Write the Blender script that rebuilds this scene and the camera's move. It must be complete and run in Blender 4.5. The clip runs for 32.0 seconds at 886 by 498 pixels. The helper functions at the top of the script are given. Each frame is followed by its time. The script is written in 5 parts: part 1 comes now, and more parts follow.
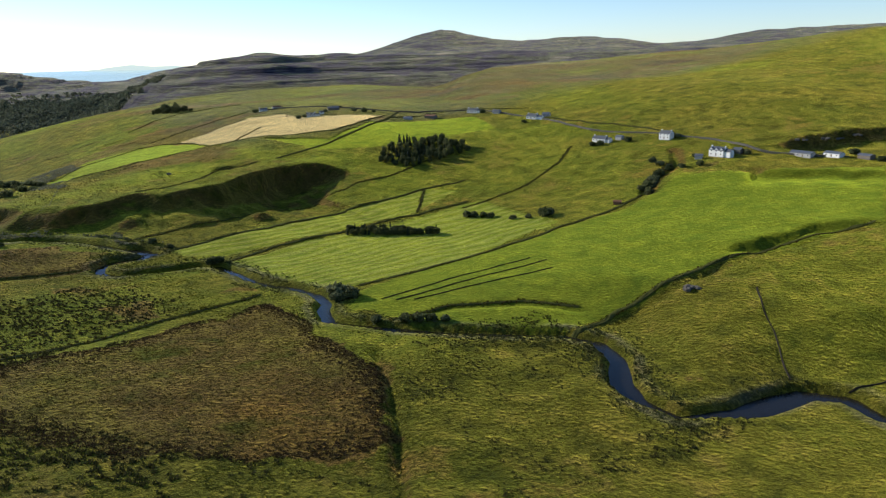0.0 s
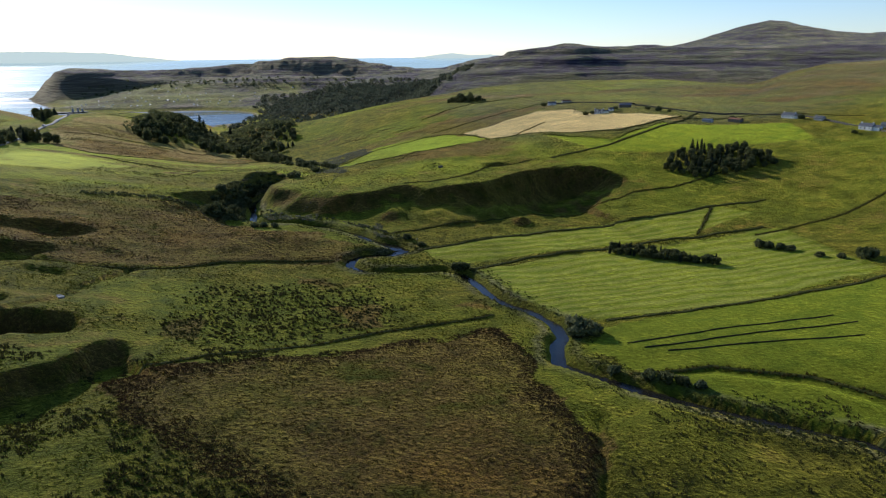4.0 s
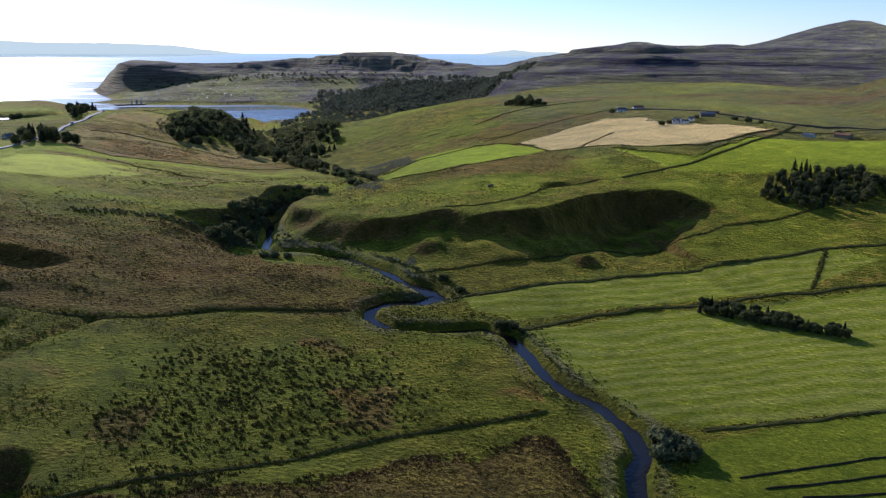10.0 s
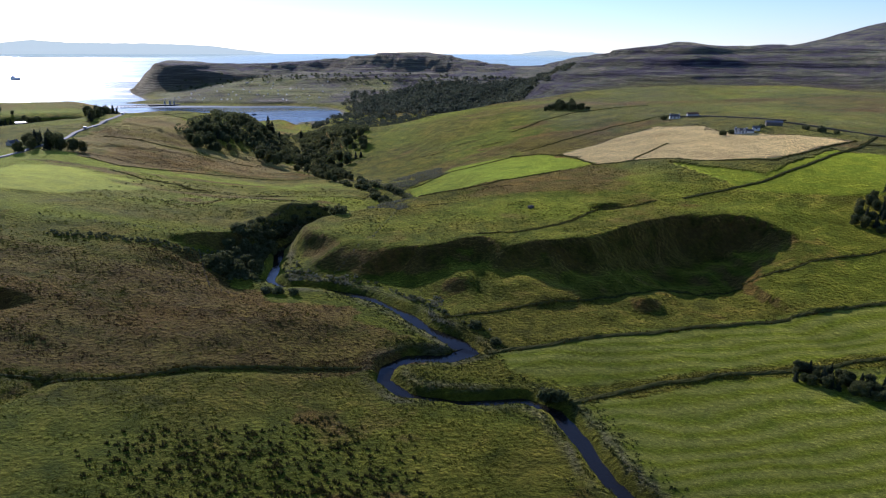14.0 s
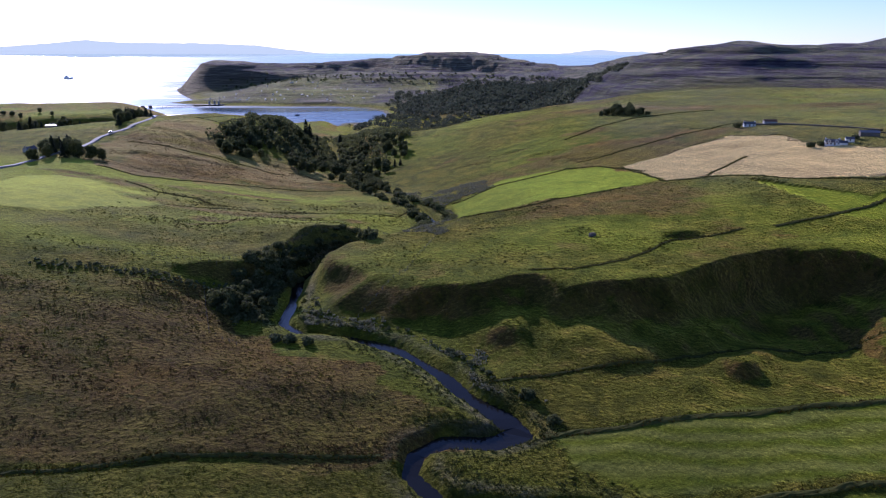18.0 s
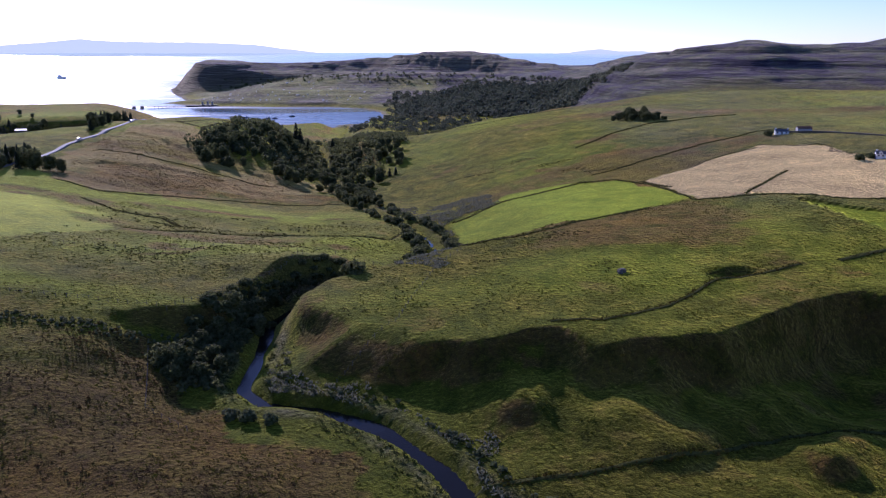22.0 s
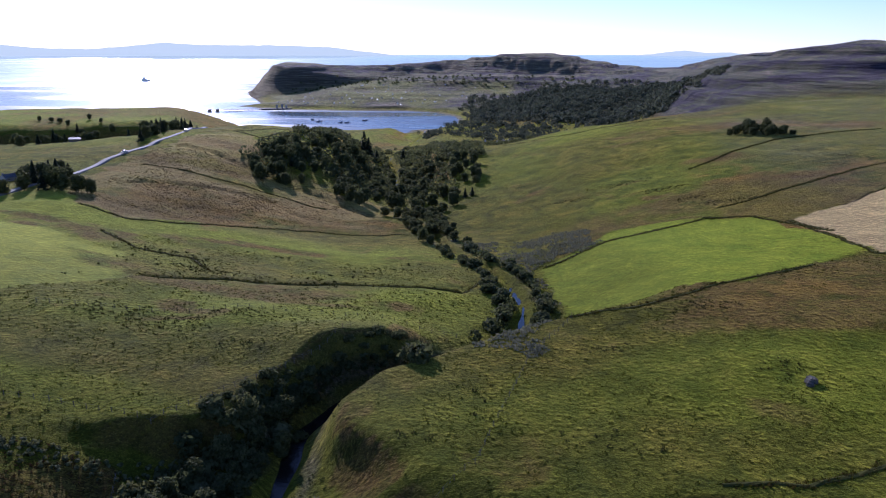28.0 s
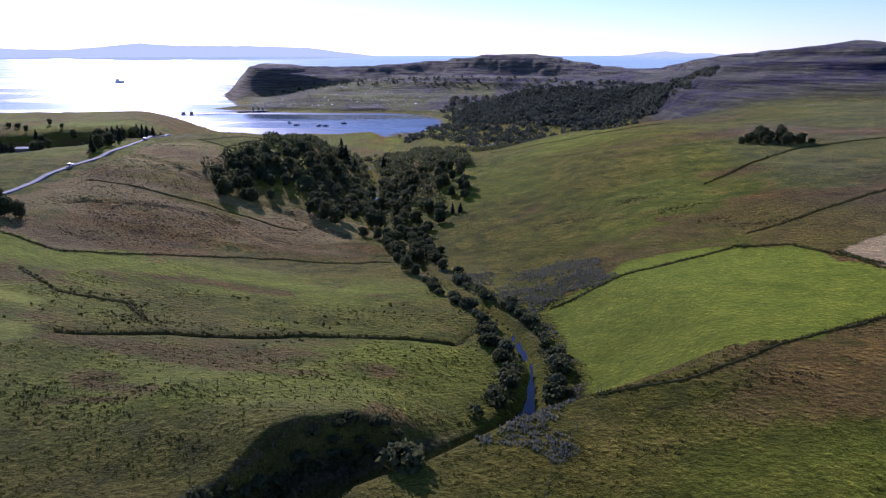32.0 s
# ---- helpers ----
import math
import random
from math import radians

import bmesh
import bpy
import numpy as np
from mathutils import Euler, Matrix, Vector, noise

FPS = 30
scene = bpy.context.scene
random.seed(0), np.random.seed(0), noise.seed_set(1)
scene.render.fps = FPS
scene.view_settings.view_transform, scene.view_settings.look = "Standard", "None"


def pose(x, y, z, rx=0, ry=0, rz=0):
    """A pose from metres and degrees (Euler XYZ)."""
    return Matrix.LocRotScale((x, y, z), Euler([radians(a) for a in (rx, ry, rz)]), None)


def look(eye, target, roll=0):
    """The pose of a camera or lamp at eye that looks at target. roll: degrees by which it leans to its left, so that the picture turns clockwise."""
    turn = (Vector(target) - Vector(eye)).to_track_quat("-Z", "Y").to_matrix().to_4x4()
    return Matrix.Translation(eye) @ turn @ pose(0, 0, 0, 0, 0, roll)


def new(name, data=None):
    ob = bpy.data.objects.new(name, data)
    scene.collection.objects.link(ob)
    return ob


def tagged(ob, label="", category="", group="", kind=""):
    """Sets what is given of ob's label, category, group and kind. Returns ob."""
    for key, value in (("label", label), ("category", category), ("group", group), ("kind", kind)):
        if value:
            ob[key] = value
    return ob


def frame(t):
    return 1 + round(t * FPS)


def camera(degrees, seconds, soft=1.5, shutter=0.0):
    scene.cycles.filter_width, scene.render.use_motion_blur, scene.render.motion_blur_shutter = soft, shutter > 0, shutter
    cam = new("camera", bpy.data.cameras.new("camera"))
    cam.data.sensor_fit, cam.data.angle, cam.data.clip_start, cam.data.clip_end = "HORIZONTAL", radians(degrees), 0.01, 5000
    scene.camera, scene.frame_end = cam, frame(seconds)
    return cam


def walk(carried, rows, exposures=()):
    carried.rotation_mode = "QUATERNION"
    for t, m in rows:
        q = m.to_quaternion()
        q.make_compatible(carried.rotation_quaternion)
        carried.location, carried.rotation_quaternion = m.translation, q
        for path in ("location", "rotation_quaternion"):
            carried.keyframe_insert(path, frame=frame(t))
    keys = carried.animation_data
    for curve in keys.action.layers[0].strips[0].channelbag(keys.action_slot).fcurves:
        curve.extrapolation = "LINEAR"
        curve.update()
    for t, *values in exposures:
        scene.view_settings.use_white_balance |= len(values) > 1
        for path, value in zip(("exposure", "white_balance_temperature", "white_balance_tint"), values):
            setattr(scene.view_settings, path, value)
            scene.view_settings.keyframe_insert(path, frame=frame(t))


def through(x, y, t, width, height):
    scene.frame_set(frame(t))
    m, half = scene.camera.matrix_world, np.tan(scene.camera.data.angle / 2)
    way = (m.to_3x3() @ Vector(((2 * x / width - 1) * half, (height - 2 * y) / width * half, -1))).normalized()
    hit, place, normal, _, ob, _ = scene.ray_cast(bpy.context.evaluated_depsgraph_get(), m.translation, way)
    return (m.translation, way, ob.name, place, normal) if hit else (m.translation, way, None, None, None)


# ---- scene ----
cam = camera(61.06, 32.0, soft=1.2)
# seconds, x, y, z in metres above the sea, tilt, lean, heading
PATH = [
    (0, 0.00, 0.00, 130.00, 75.72, -1.55, -30.76),
    (0.5, 4.14, 2.55, 130.04, 75.79, -1.37, -23.99),
    (1, 8.13, 5.21, 130.06, 75.85, -1.21, -18.09),
    (1.5, 11.80, 8.12, 130.09, 75.85, -1.08, -14.57),
    (2, 14.99, 11.38, 130.18, 75.83, -1.00, -12.23),
    (2.5, 17.73, 14.98, 130.35, 75.76, -0.91, -10.96),
    (3, 20.14, 18.90, 130.55, 75.67, -0.81, -10.47),
    (3.5, 22.33, 23.11, 130.77, 75.56, -0.75, -9.99),
    (4, 24.34, 27.51, 130.96, 75.46, -0.57, -8.11),
    (4.5, 26.20, 32.02, 131.07, 75.42, -0.57, -6.35),
    (6.5, 31.25, 50.68, 131.63, 75.30, -0.34, -4.61),
    (7, 32.25, 55.53, 131.71, 75.29, -0.27, -4.31),
    (7.5, 33.17, 60.42, 131.78, 75.30, -0.18, -3.78),
    (8, 33.96, 65.32, 131.82, 75.31, -0.11, -3.48),
    (8.5, 34.64, 70.23, 131.80, 75.27, -0.04, -3.52),
    (9, 35.19, 75.24, 131.80, 75.26, 0.05, -3.56),
    (9.5, 35.66, 80.34, 131.89, 75.22, 0.17, -3.64),
    (10, 36.18, 85.49, 132.04, 75.20, 0.22, -3.71),
    (10.5, 36.70, 90.61, 132.16, 75.19, 0.24, -3.31),
    (11, 37.21, 95.74, 132.22, 75.24, 0.24, -2.90),
    (11.5, 37.70, 100.92, 132.20, 75.27, 0.21, -2.71),
    (12, 38.12, 106.20, 132.19, 75.29, 0.17, -2.70),
    (12.5, 38.47, 111.55, 132.29, 75.28, 0.21, -2.65),
    (13, 38.73, 117.01, 132.46, 75.23, 0.21, -2.16),
    (13.5, 38.91, 122.48, 132.53, 75.23, 0.20, -1.54),
    (14, 39.05, 127.89, 132.57, 75.20, 0.22, -1.08),
    (14.5, 39.18, 133.24, 132.58, 75.18, 0.23, -0.59),
    (16.5, 39.49, 154.56, 132.61, 75.12, 0.30, 1.26),
    (17, 39.49, 159.79, 132.70, 75.11, 0.27, 1.63),
    (17.5, 39.39, 164.96, 132.77, 75.12, 0.20, 2.03),
    (18, 39.22, 170.07, 132.82, 75.15, 0.16, 2.36),
    (18.5, 39.06, 175.20, 132.83, 75.12, 0.16, 2.60),
    (19, 38.94, 180.39, 132.82, 75.11, 0.18, 2.79),
    (19.5, 38.84, 185.70, 132.81, 75.10, 0.19, 2.83),
    (20, 38.65, 191.07, 132.78, 75.10, 0.16, 2.74),
    (20.5, 38.41, 196.47, 132.79, 75.11, 0.17, 2.63),
    (21, 38.10, 201.85, 132.82, 75.11, 0.16, 2.52),
    (21.5, 37.72, 207.12, 132.80, 75.10, 0.17, 2.40),
    (22, 37.26, 212.29, 132.73, 75.11, 0.19, 2.25),
    (22.5, 36.71, 217.44, 132.61, 75.15, 0.20, 2.57),
    (23, 36.13, 222.65, 132.44, 75.19, 0.17, 6.07),
    (23.5, 35.55, 227.94, 132.32, 75.19, 0.20, 6.77),
    (24, 34.92, 233.22, 132.24, 75.19, 0.21, 6.60),
    (24.5, 34.26, 238.50, 132.23, 75.18, 0.20, 6.44),
    (25, 33.57, 243.82, 132.30, 75.18, 0.16, 6.24),
    (25.5, 32.87, 249.10, 132.36, 75.17, 0.12, 6.05),
    (27.5, 29.72, 269.93, 132.91, 75.24, -0.01, 7.16),
    (28, 28.92, 275.10, 132.95, 75.24, 0.01, 7.90),
    (28.5, 28.11, 280.19, 133.01, 75.22, -0.02, 7.82),
    (29, 27.24, 285.21, 133.09, 75.20, -0.06, 7.63),
    (29.5, 26.34, 290.34, 133.19, 75.21, -0.08, 7.45),
    (30, 25.41, 295.56, 133.21, 75.20, -0.08, 7.26),
    (30.5, 24.43, 300.78, 133.13, 75.24, -0.03, 7.05),
    (31, 23.39, 305.98, 133.02, 75.26, -0.02, 6.85),
    (31.5, 22.33, 311.14, 132.98, 75.27, -0.01, 6.65),
    (32, 21.27, 316.27, 132.95, 75.30, -0.02, 6.43),
]
# seconds, stops, kelvin, tint: the clip's camera stops down and warms as it turns to the sun
LOOKS = [(0.0, 0.28, 5830, 12), (2.5, 0.13, 5730, 13), (4.0, 0.00, 5630, 15), (9.0, 0.02, 5330, 24), (14.0, 0.00, 5270, 26), (17.5, 0.02, 5130, 36), (19.5, 0.05, 5030, 46),
         (22.0, 0.05, 5070, 46), (22.8, 0.22, 4850, 57), (25.5, 0.22, 4870, 54), (28.0, 0.02, 5040, 36), (32.0, -0.08, 4950, 46)]
walk(cam, [(t, pose(x, y, z, tilt, 0, turn) @ pose(0, 0, 0, 0, 0, lean)) for t, x, y, z, tilt, lean, turn in PATH], LOOKS)

# ---- light ----
SUN_HEAD, SUN_UP = -28.5, 20.5
world = bpy.data.worlds.new("sky")
scene.world = world
world.use_nodes = True
wn, wl = world.node_tree.nodes, world.node_tree.links
sky = wn.new("ShaderNodeTexSky")
sky.sky_type = "NISHITA"
sky.sun_disc = False
sky.sun_elevation, sky.sun_rotation = radians(SUN_UP), radians(SUN_HEAD % 360)
sky.air_density, sky.dust_density, sky.ozone_density = 0.8, 0.1, 2.6
wn["Background"].inputs["Strength"].default_value = 0.125
wl.new(sky.outputs["Color"], wn["Background"].inputs["Color"])
sun = new("sun", bpy.data.lights.new("sun", "SUN"))
sun.data.energy, sun.data.angle, sun.data.color = 5.0, radians(0.5), (1.0, 0.9, 0.72)
sun.matrix_world = look((2000 * math.sin(radians(SUN_HEAD)), 2000 * math.cos(radians(SUN_HEAD)), 2000 * math.tan(radians(SUN_UP))), (0, 0, 0))

# ---- materials ----
rng = np.random.default_rng(7)
pick = random.Random(11)


def material(name):
    m = bpy.data.materials.new(name)
    m.use_nodes = True
    return m, m.node_tree.nodes, m.node_tree.links, m.node_tree.nodes["Principled BSDF"]


def noise_node(n, l, scale, detail=4.0, rough=0.55, space="Object", warp=0.0):
    co = n.new("ShaderNodeTexCoord")
    tex = n.new("ShaderNodeTexNoise")
    tex.inputs["Scale"].default_value, tex.inputs["Detail"].default_value = scale, detail
    tex.inputs["Roughness"].default_value, tex.inputs["Distortion"].default_value = rough, warp
    l.new(co.outputs[space], tex.inputs["Vector"])
    return tex.outputs["Fac"]


def ramp(n, l, fac, stops):
    r = n.new("ShaderNodeValToRGB")
    els = r.color_ramp.elements
    while len(els) < len(stops):
        els.new(0.5)
    for e, (p, c) in zip(els, stops):
        e.position, e.color = p, (*c, 1) if len(c) == 3 else c
    l.new(fac, r.inputs["Fac"])
    return r.outputs["Color"]


def blend(n, l, fac, a, b, how="MIX"):
    m = n.new("ShaderNodeMix")
    m.data_type, m.blend_type = "RGBA", how
    if isinstance(fac, float):
        m.inputs[0].default_value = fac
    else:
        l.new(fac, m.inputs[0])
    for i, c in ((6, a), (7, b)):
        if isinstance(c, tuple):
            m.inputs[i].default_value = (*c, 1)
        else:
            l.new(c, m.inputs[i])
    return m.outputs[2]


def calc(n, l, how, a, b=0.5, c=None):
    m = n.new("ShaderNodeMath")
    m.operation = how
    for i, v in enumerate((a, b) if c is None else (a, b, c)):
        if isinstance(v, (int, float)):
            m.inputs[i].default_value = v
        else:
            l.new(v, m.inputs[i])
    return m.outputs[0]


def bump(n, l, bs, height, strength, distance):
    b = n.new("ShaderNodeBump")
    b.inputs["Strength"].default_value, b.inputs["Distance"].default_value = strength, distance
    l.new(height, b.inputs["Height"])
    l.new(b.outputs["Normal"], bs.inputs["Normal"])


def plain(name, a, b, scale=3.0, rough=0.85, metal=0.0, relief=0.3, deep=0.02, detail=5.0, spec=0.3, each=0.0):
    """A two-tone weathered surface; each: how much whole pieces differ."""
    m, n, l, bs = material(name)
    f = noise_node(n, l, scale, detail)
    big = noise_node(n, l, scale * 0.13, 2.0)
    col = blend(n, l, calc(n, l, "MULTIPLY_ADD", f, 1.6, -0.3), a, b)
    col = blend(n, l, 0.35, col, ramp(n, l, big, [(0.3, (0.55, 0.55, 0.55)), (0.7, (1.2, 1.2, 1.2))]), "MULTIPLY")
    if each:
        info = n.new("ShaderNodeObjectInfo")
        col = blend(n, l, each, col, ramp(n, l, info.outputs["Random"], [(0.0, (0.5, 0.5, 0.5)), (1.0, (1.35, 1.3, 1.2))]), "MULTIPLY")
    l.new(col, bs.inputs["Base Color"])
    bs.inputs["Roughness"].default_value, bs.inputs["Metallic"].default_value = rough, metal
    bs.inputs["Specular IOR Level"].default_value = spec
    if relief:
        bump(n, l, bs, f, relief, deep)
    return m


def leafy(name, dark, light, isle=0.6, through=0.25):
    m, n, l, bs = material(name)
    geo, info = n.new("ShaderNodeNewGeometry"), n.new("ShaderNodeObjectInfo")
    col = ramp(n, l, geo.outputs["Random Per Island"], [(0.0, dark), (1.0, light)])
    col = blend(n, l, isle, col, ramp(n, l, info.outputs["Random"], [(0.0, (0.6, 0.65, 0.6)), (1.0, (1.35, 1.2, 1.1))]), "MULTIPLY")
    l.new(col, bs.inputs["Base Color"])
    bs.inputs["Roughness"].default_value, bs.inputs["Specular IOR Level"].default_value = 0.8, 0.08
    if through:
        tr = n.new("ShaderNodeBsdfTranslucent")
        l.new(col, tr.inputs["Color"])
        mx = n.new("ShaderNodeMixShader")
        mx.inputs[0].default_value = through
        l.new(bs.outputs[0], mx.inputs[1])
        l.new(tr.outputs[0], mx.inputs[2])
        l.new(mx.outputs[0], n["Material Output"].inputs["Surface"])
    return m


def make_ground():
    m, n, l, bs = material("hill_pasture")
    at = n.new("ShaderNodeAttribute")
    at.attribute_name = "cover"
    sep = n.new("ShaderNodeSeparateColor")
    l.new(at.outputs["Color"], sep.inputs["Color"])
    at2 = n.new("ShaderNodeAttribute")
    at2.attribute_name = "sward"
    sep2 = n.new("ShaderNodeSeparateColor")
    l.new(at2.outputs["Color"], sep2.inputs["Color"])
    n50, n7 = noise_node(n, l, 0.022, 4.0), noise_node(n, l, 0.13, 5.0, 0.6, warp=0.6)
    n1, n03 = noise_node(n, l, 0.9, 4.0, 0.65), noise_node(n, l, 3.5, 3.0, 0.6)
    grass = ramp(n, l, n7, [(0.27, (0.022, 0.024, 0.004)), (0.5, (0.06, 0.058, 0.007)), (0.74, (0.112, 0.094, 0.015))])
    grass = blend(n, l, 0.55, grass, ramp(n, l, n50, [(0.32, (0.72, 0.85, 0.6)), (0.66, (1.3, 1.12, 1.15))]), "MULTIPLY")
    lush = ramp(n, l, n7, [(0.3, (0.048, 0.066, 0.005)), (0.7, (0.102, 0.112, 0.008))])
    # drying swathes left by the mower
    co = n.new("ShaderNodeTexCoord")
    mp = n.new("ShaderNodeMapping")
    mp.inputs["Rotation"].default_value = (0, 0, radians(-7))
    wave = n.new("ShaderNodeTexWave")
    wave.bands_direction = "Y"
    wave.inputs["Scale"].default_value, wave.inputs["Distortion"].default_value = 0.055, 17.0
    wave.inputs["Detail"].default_value, wave.inputs["Detail Scale"].default_value = 3.0, 0.35
    l.new(co.outputs["Object"], mp.inputs["Vector"])
    l.new(mp.outputs["Vector"], wave.inputs["Vector"])
    lined = blend(n, l, calc(n, l, "MULTIPLY", wave.outputs["Fac"], sep2.outputs["Red"]), lush, (0.17, 0.16, 0.045))
    brown = ramp(n, l, n7, [(0.28, (0.036, 0.0235, 0.0105)), (0.5, (0.078, 0.05, 0.016)), (0.75, (0.116, 0.082, 0.021))])
    brown = blend(n, l, calc(n, l, "MULTIPLY_ADD", n1, 1.8, -0.62), brown, (0.078, 0.064, 0.009))
    brown = blend(n, l, 0.6, brown, ramp(n, l, n50, [(0.35, (1.25, 1.02, 0.9)), (0.5, (0.75, 0.75, 0.8)), (0.64, (1.1, 1.3, 0.9))]), "MULTIPLY")
    hay = ramp(n, l, n1, [(0.2, (0.18, 0.128, 0.062)), (0.8, (0.27, 0.2, 0.105))])
    strata = noise_node(n, l, 1.0, 5.0, 0.6)
    squash = n.new("ShaderNodeMapping")
    squash.inputs["Scale"].default_value = (0.007, 0.007, 0.13)
    l.new(co.outputs["Object"], squash.inputs["Vector"])
    l.new(squash.outputs["Vector"], strata.node.inputs["Vector"])
    patchy = calc(n, l, "MULTIPLY_ADD", noise_node(n, l, 0.03, 6.0, 0.62, warp=0.8), 0.5, calc(n, l, "MULTIPLY", strata, 0.5))
    # moor tones, tinted bluish to put some distance haze into the colour
    moor = ramp(n, l, patchy, [(0.38, (0.019, 0.017, 0.026)), (0.46, (0.034, 0.029, 0.039)), (0.53, (0.042, 0.042, 0.031)), (0.61, (0.075, 0.063, 0.058))])
    col = blend(n, l, sep.outputs["Green"], grass, lined)
    col = blend(n, l, at2.outputs["Alpha"], col, ramp(n, l, n7, [(0.3, (0.078, 0.097, 0.006)), (0.7, (0.138, 0.148, 0.012))]))
    ragged = calc(n, l, "ADD", sep.outputs["Red"], calc(n, l, "MULTIPLY_ADD", n7, 1.1, -0.55))
    col = blend(n, l, ramp(n, l, ragged, [(0.3, (0, 0, 0)), (0.62, (1, 1, 1))]), col, brown)
    col = blend(n, l, sep.outputs["Blue"], col, hay)
    col = blend(n, l, sep2.outputs["Green"], col, moor)
    col = blend(n, l, sep2.outputs["Blue"], col, ramp(n, l, n1, [(0.3, (0.035, 0.03, 0.022)), (0.7, (0.11, 0.095, 0.072))]))
    fine = ramp(n, l, n03, [(0.3, (0.38, 0.4, 0.38)), (0.68, (1.5, 1.48, 1.4))])
    col = blend(n, l, 0.75, col, fine, "MULTIPLY")
    col = blend(n, l, 0.6, col, ramp(n, l, n1, [(0.3, (0.45, 0.48, 0.45)), (0.68, (1.4, 1.36, 1.3))]), "MULTIPLY")
    col = blend(n, l, 1.0, col, (1.16, 1.16, 1.16), "MULTIPLY")
    l.new(col, bs.inputs["Base Color"])
    bs.inputs["Roughness"].default_value, bs.inputs["Specular IOR Level"].default_value = 0.95, 0.04
    bs.inputs["Sheen Weight"].default_value, bs.inputs["Sheen Roughness"].default_value = 1.0, 0.3
    l.new(blend(n, l, 1.0, col, (5.8, 5.8, 4.6), "MULTIPLY"), bs.inputs["Sheen Tint"])
    rough_sward = calc(n, l, "MAXIMUM", sep.outputs["Red"], calc(n, l, "SUBTRACT", 0.55, calc(n, l, "MULTIPLY", sep.outputs["Green"], 0.4)))
    cells = n.new("ShaderNodeTexVoronoi")
    cells.inputs["Scale"].default_value, cells.inputs["Randomness"].default_value = 0.6, 1.0
    l.new(co.outputs["Object"], cells.inputs["Vector"])
    mound = calc(n, l, "MULTIPLY", ramp(n, l, cells.outputs["Distance"], [(0.1, (1, 1, 1)), (0.5, (0, 0, 0))]), ramp(n, l, n7, [(0.38, (0.1, 0.1, 0.1)), (0.6, (1, 1, 1))]))
    relief = calc(n, l, "SUBTRACT", calc(n, l, "ADD", calc(n, l, "MULTIPLY_ADD", mound, 0.5, n1), calc(n, l, "MULTIPLY", n03, 0.35)), 0.8)
    hgt = calc(n, l, "MULTIPLY", relief, calc(n, l, "SUBTRACT", rough_sward, calc(n, l, "MULTIPLY", sep.outputs["Blue"], 0.3)))
    ledges = calc(n, l, "MULTIPLY", calc(n, l, "MULTIPLY", strata, 7.0), sep2.outputs["Green"])
    bump(n, l, bs, calc(n, l, "ADD", hgt, ledges), 1.0, 1.4)
    return m


def make_water(name, base, rough, ripple, scale, lanes=0.0):
    """Rippled water; lanes: how much the wind roughens long streaks of it."""
    m, n, l, bs = material(name)
    bs.inputs["Base Color"].default_value = (*base, 1)
    bs.inputs["Roughness"].default_value, bs.inputs["IOR"].default_value = rough, 1.333
    f = noise_node(n, l, scale, 4.0, 0.6, warp=0.4)
    calm = noise_node(n, l, scale * 0.004, 3.0)
    if lanes:
        streak = noise_node(n, l, 1.0, 4.0, 0.55, warp=0.5)
        mp = n.new("ShaderNodeMapping")
        mp.inputs["Rotation"].default_value, mp.inputs["Scale"].default_value = (0, 0, radians(14)), (0.0011, 0.0046, 1.0)
        l.new(n.new("ShaderNodeTexCoord").outputs["Object"], mp.inputs["Vector"])
        l.new(mp.outputs["Vector"], streak.node.inputs["Vector"])
        l.new(calc(n, l, "MULTIPLY_ADD", ramp(n, l, streak, [(0.42, (0, 0, 0)), (0.58, (1, 1, 1))]), lanes, rough), bs.inputs["Roughness"])
        calm = streak
    bump(n, l, bs, calc(n, l, "MULTIPLY", f, ramp(n, l, calm, [(0.4, (0.25, 0.25, 0.25)), (0.6, (1, 1, 1))])), ripple, 0.3)
    return m


GROUND = make_ground()
BURNWATER = make_water("burn_water", (0.014, 0.013, 0.011), 0.08, 0.3, 1.6)
BURNWATER.node_tree.nodes["Principled BSDF"].inputs["Specular IOR Level"].default_value = 0.25
SEAWATER = make_water("sea_water", (0.02, 0.06, 0.09), 0.12, 0.25, 0.12, 0.25)
# haze over the far sea, painted as a lighter colour plus a glow
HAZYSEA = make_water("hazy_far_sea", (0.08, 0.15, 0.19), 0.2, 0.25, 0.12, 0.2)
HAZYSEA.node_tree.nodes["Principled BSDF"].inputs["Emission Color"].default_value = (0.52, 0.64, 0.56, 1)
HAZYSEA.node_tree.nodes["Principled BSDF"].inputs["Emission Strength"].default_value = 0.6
STONE = plain("field_stone", (0.06, 0.054, 0.042), (0.15, 0.135, 0.11), 2.2, relief=0.5, each=0.4)
TURF = plain("turf_dyke", (0.045, 0.048, 0.01), (0.1, 0.1, 0.025), 1.4, relief=0.8, deep=0.15, spec=0.04)
PEAT = plain("peaty_bank", (0.02, 0.017, 0.012), (0.055, 0.045, 0.03), 1.1, relief=0.6, deep=0.1, spec=0.04)
TRACK = plain("earth_track", (0.06, 0.056, 0.036), (0.115, 0.102, 0.072), 1.5, relief=0.3)
ROADTAR = plain("pale_road_tar", (0.17, 0.165, 0.16), (0.25, 0.24, 0.23), 1.6, relief=0.1)
HARL = plain("white_harling", (0.66, 0.65, 0.62), (0.82, 0.81, 0.78), 2.5, relief=0.15, each=0.12)
GREYHARL = plain("grey_harling", (0.3, 0.29, 0.27), (0.42, 0.41, 0.38), 2.5, relief=0.2)
SLATE = plain("roof_slate", (0.055, 0.06, 0.07), (0.12, 0.125, 0.14), 3.0, rough=0.55, relief=0.3, each=0.3, spec=0.5)
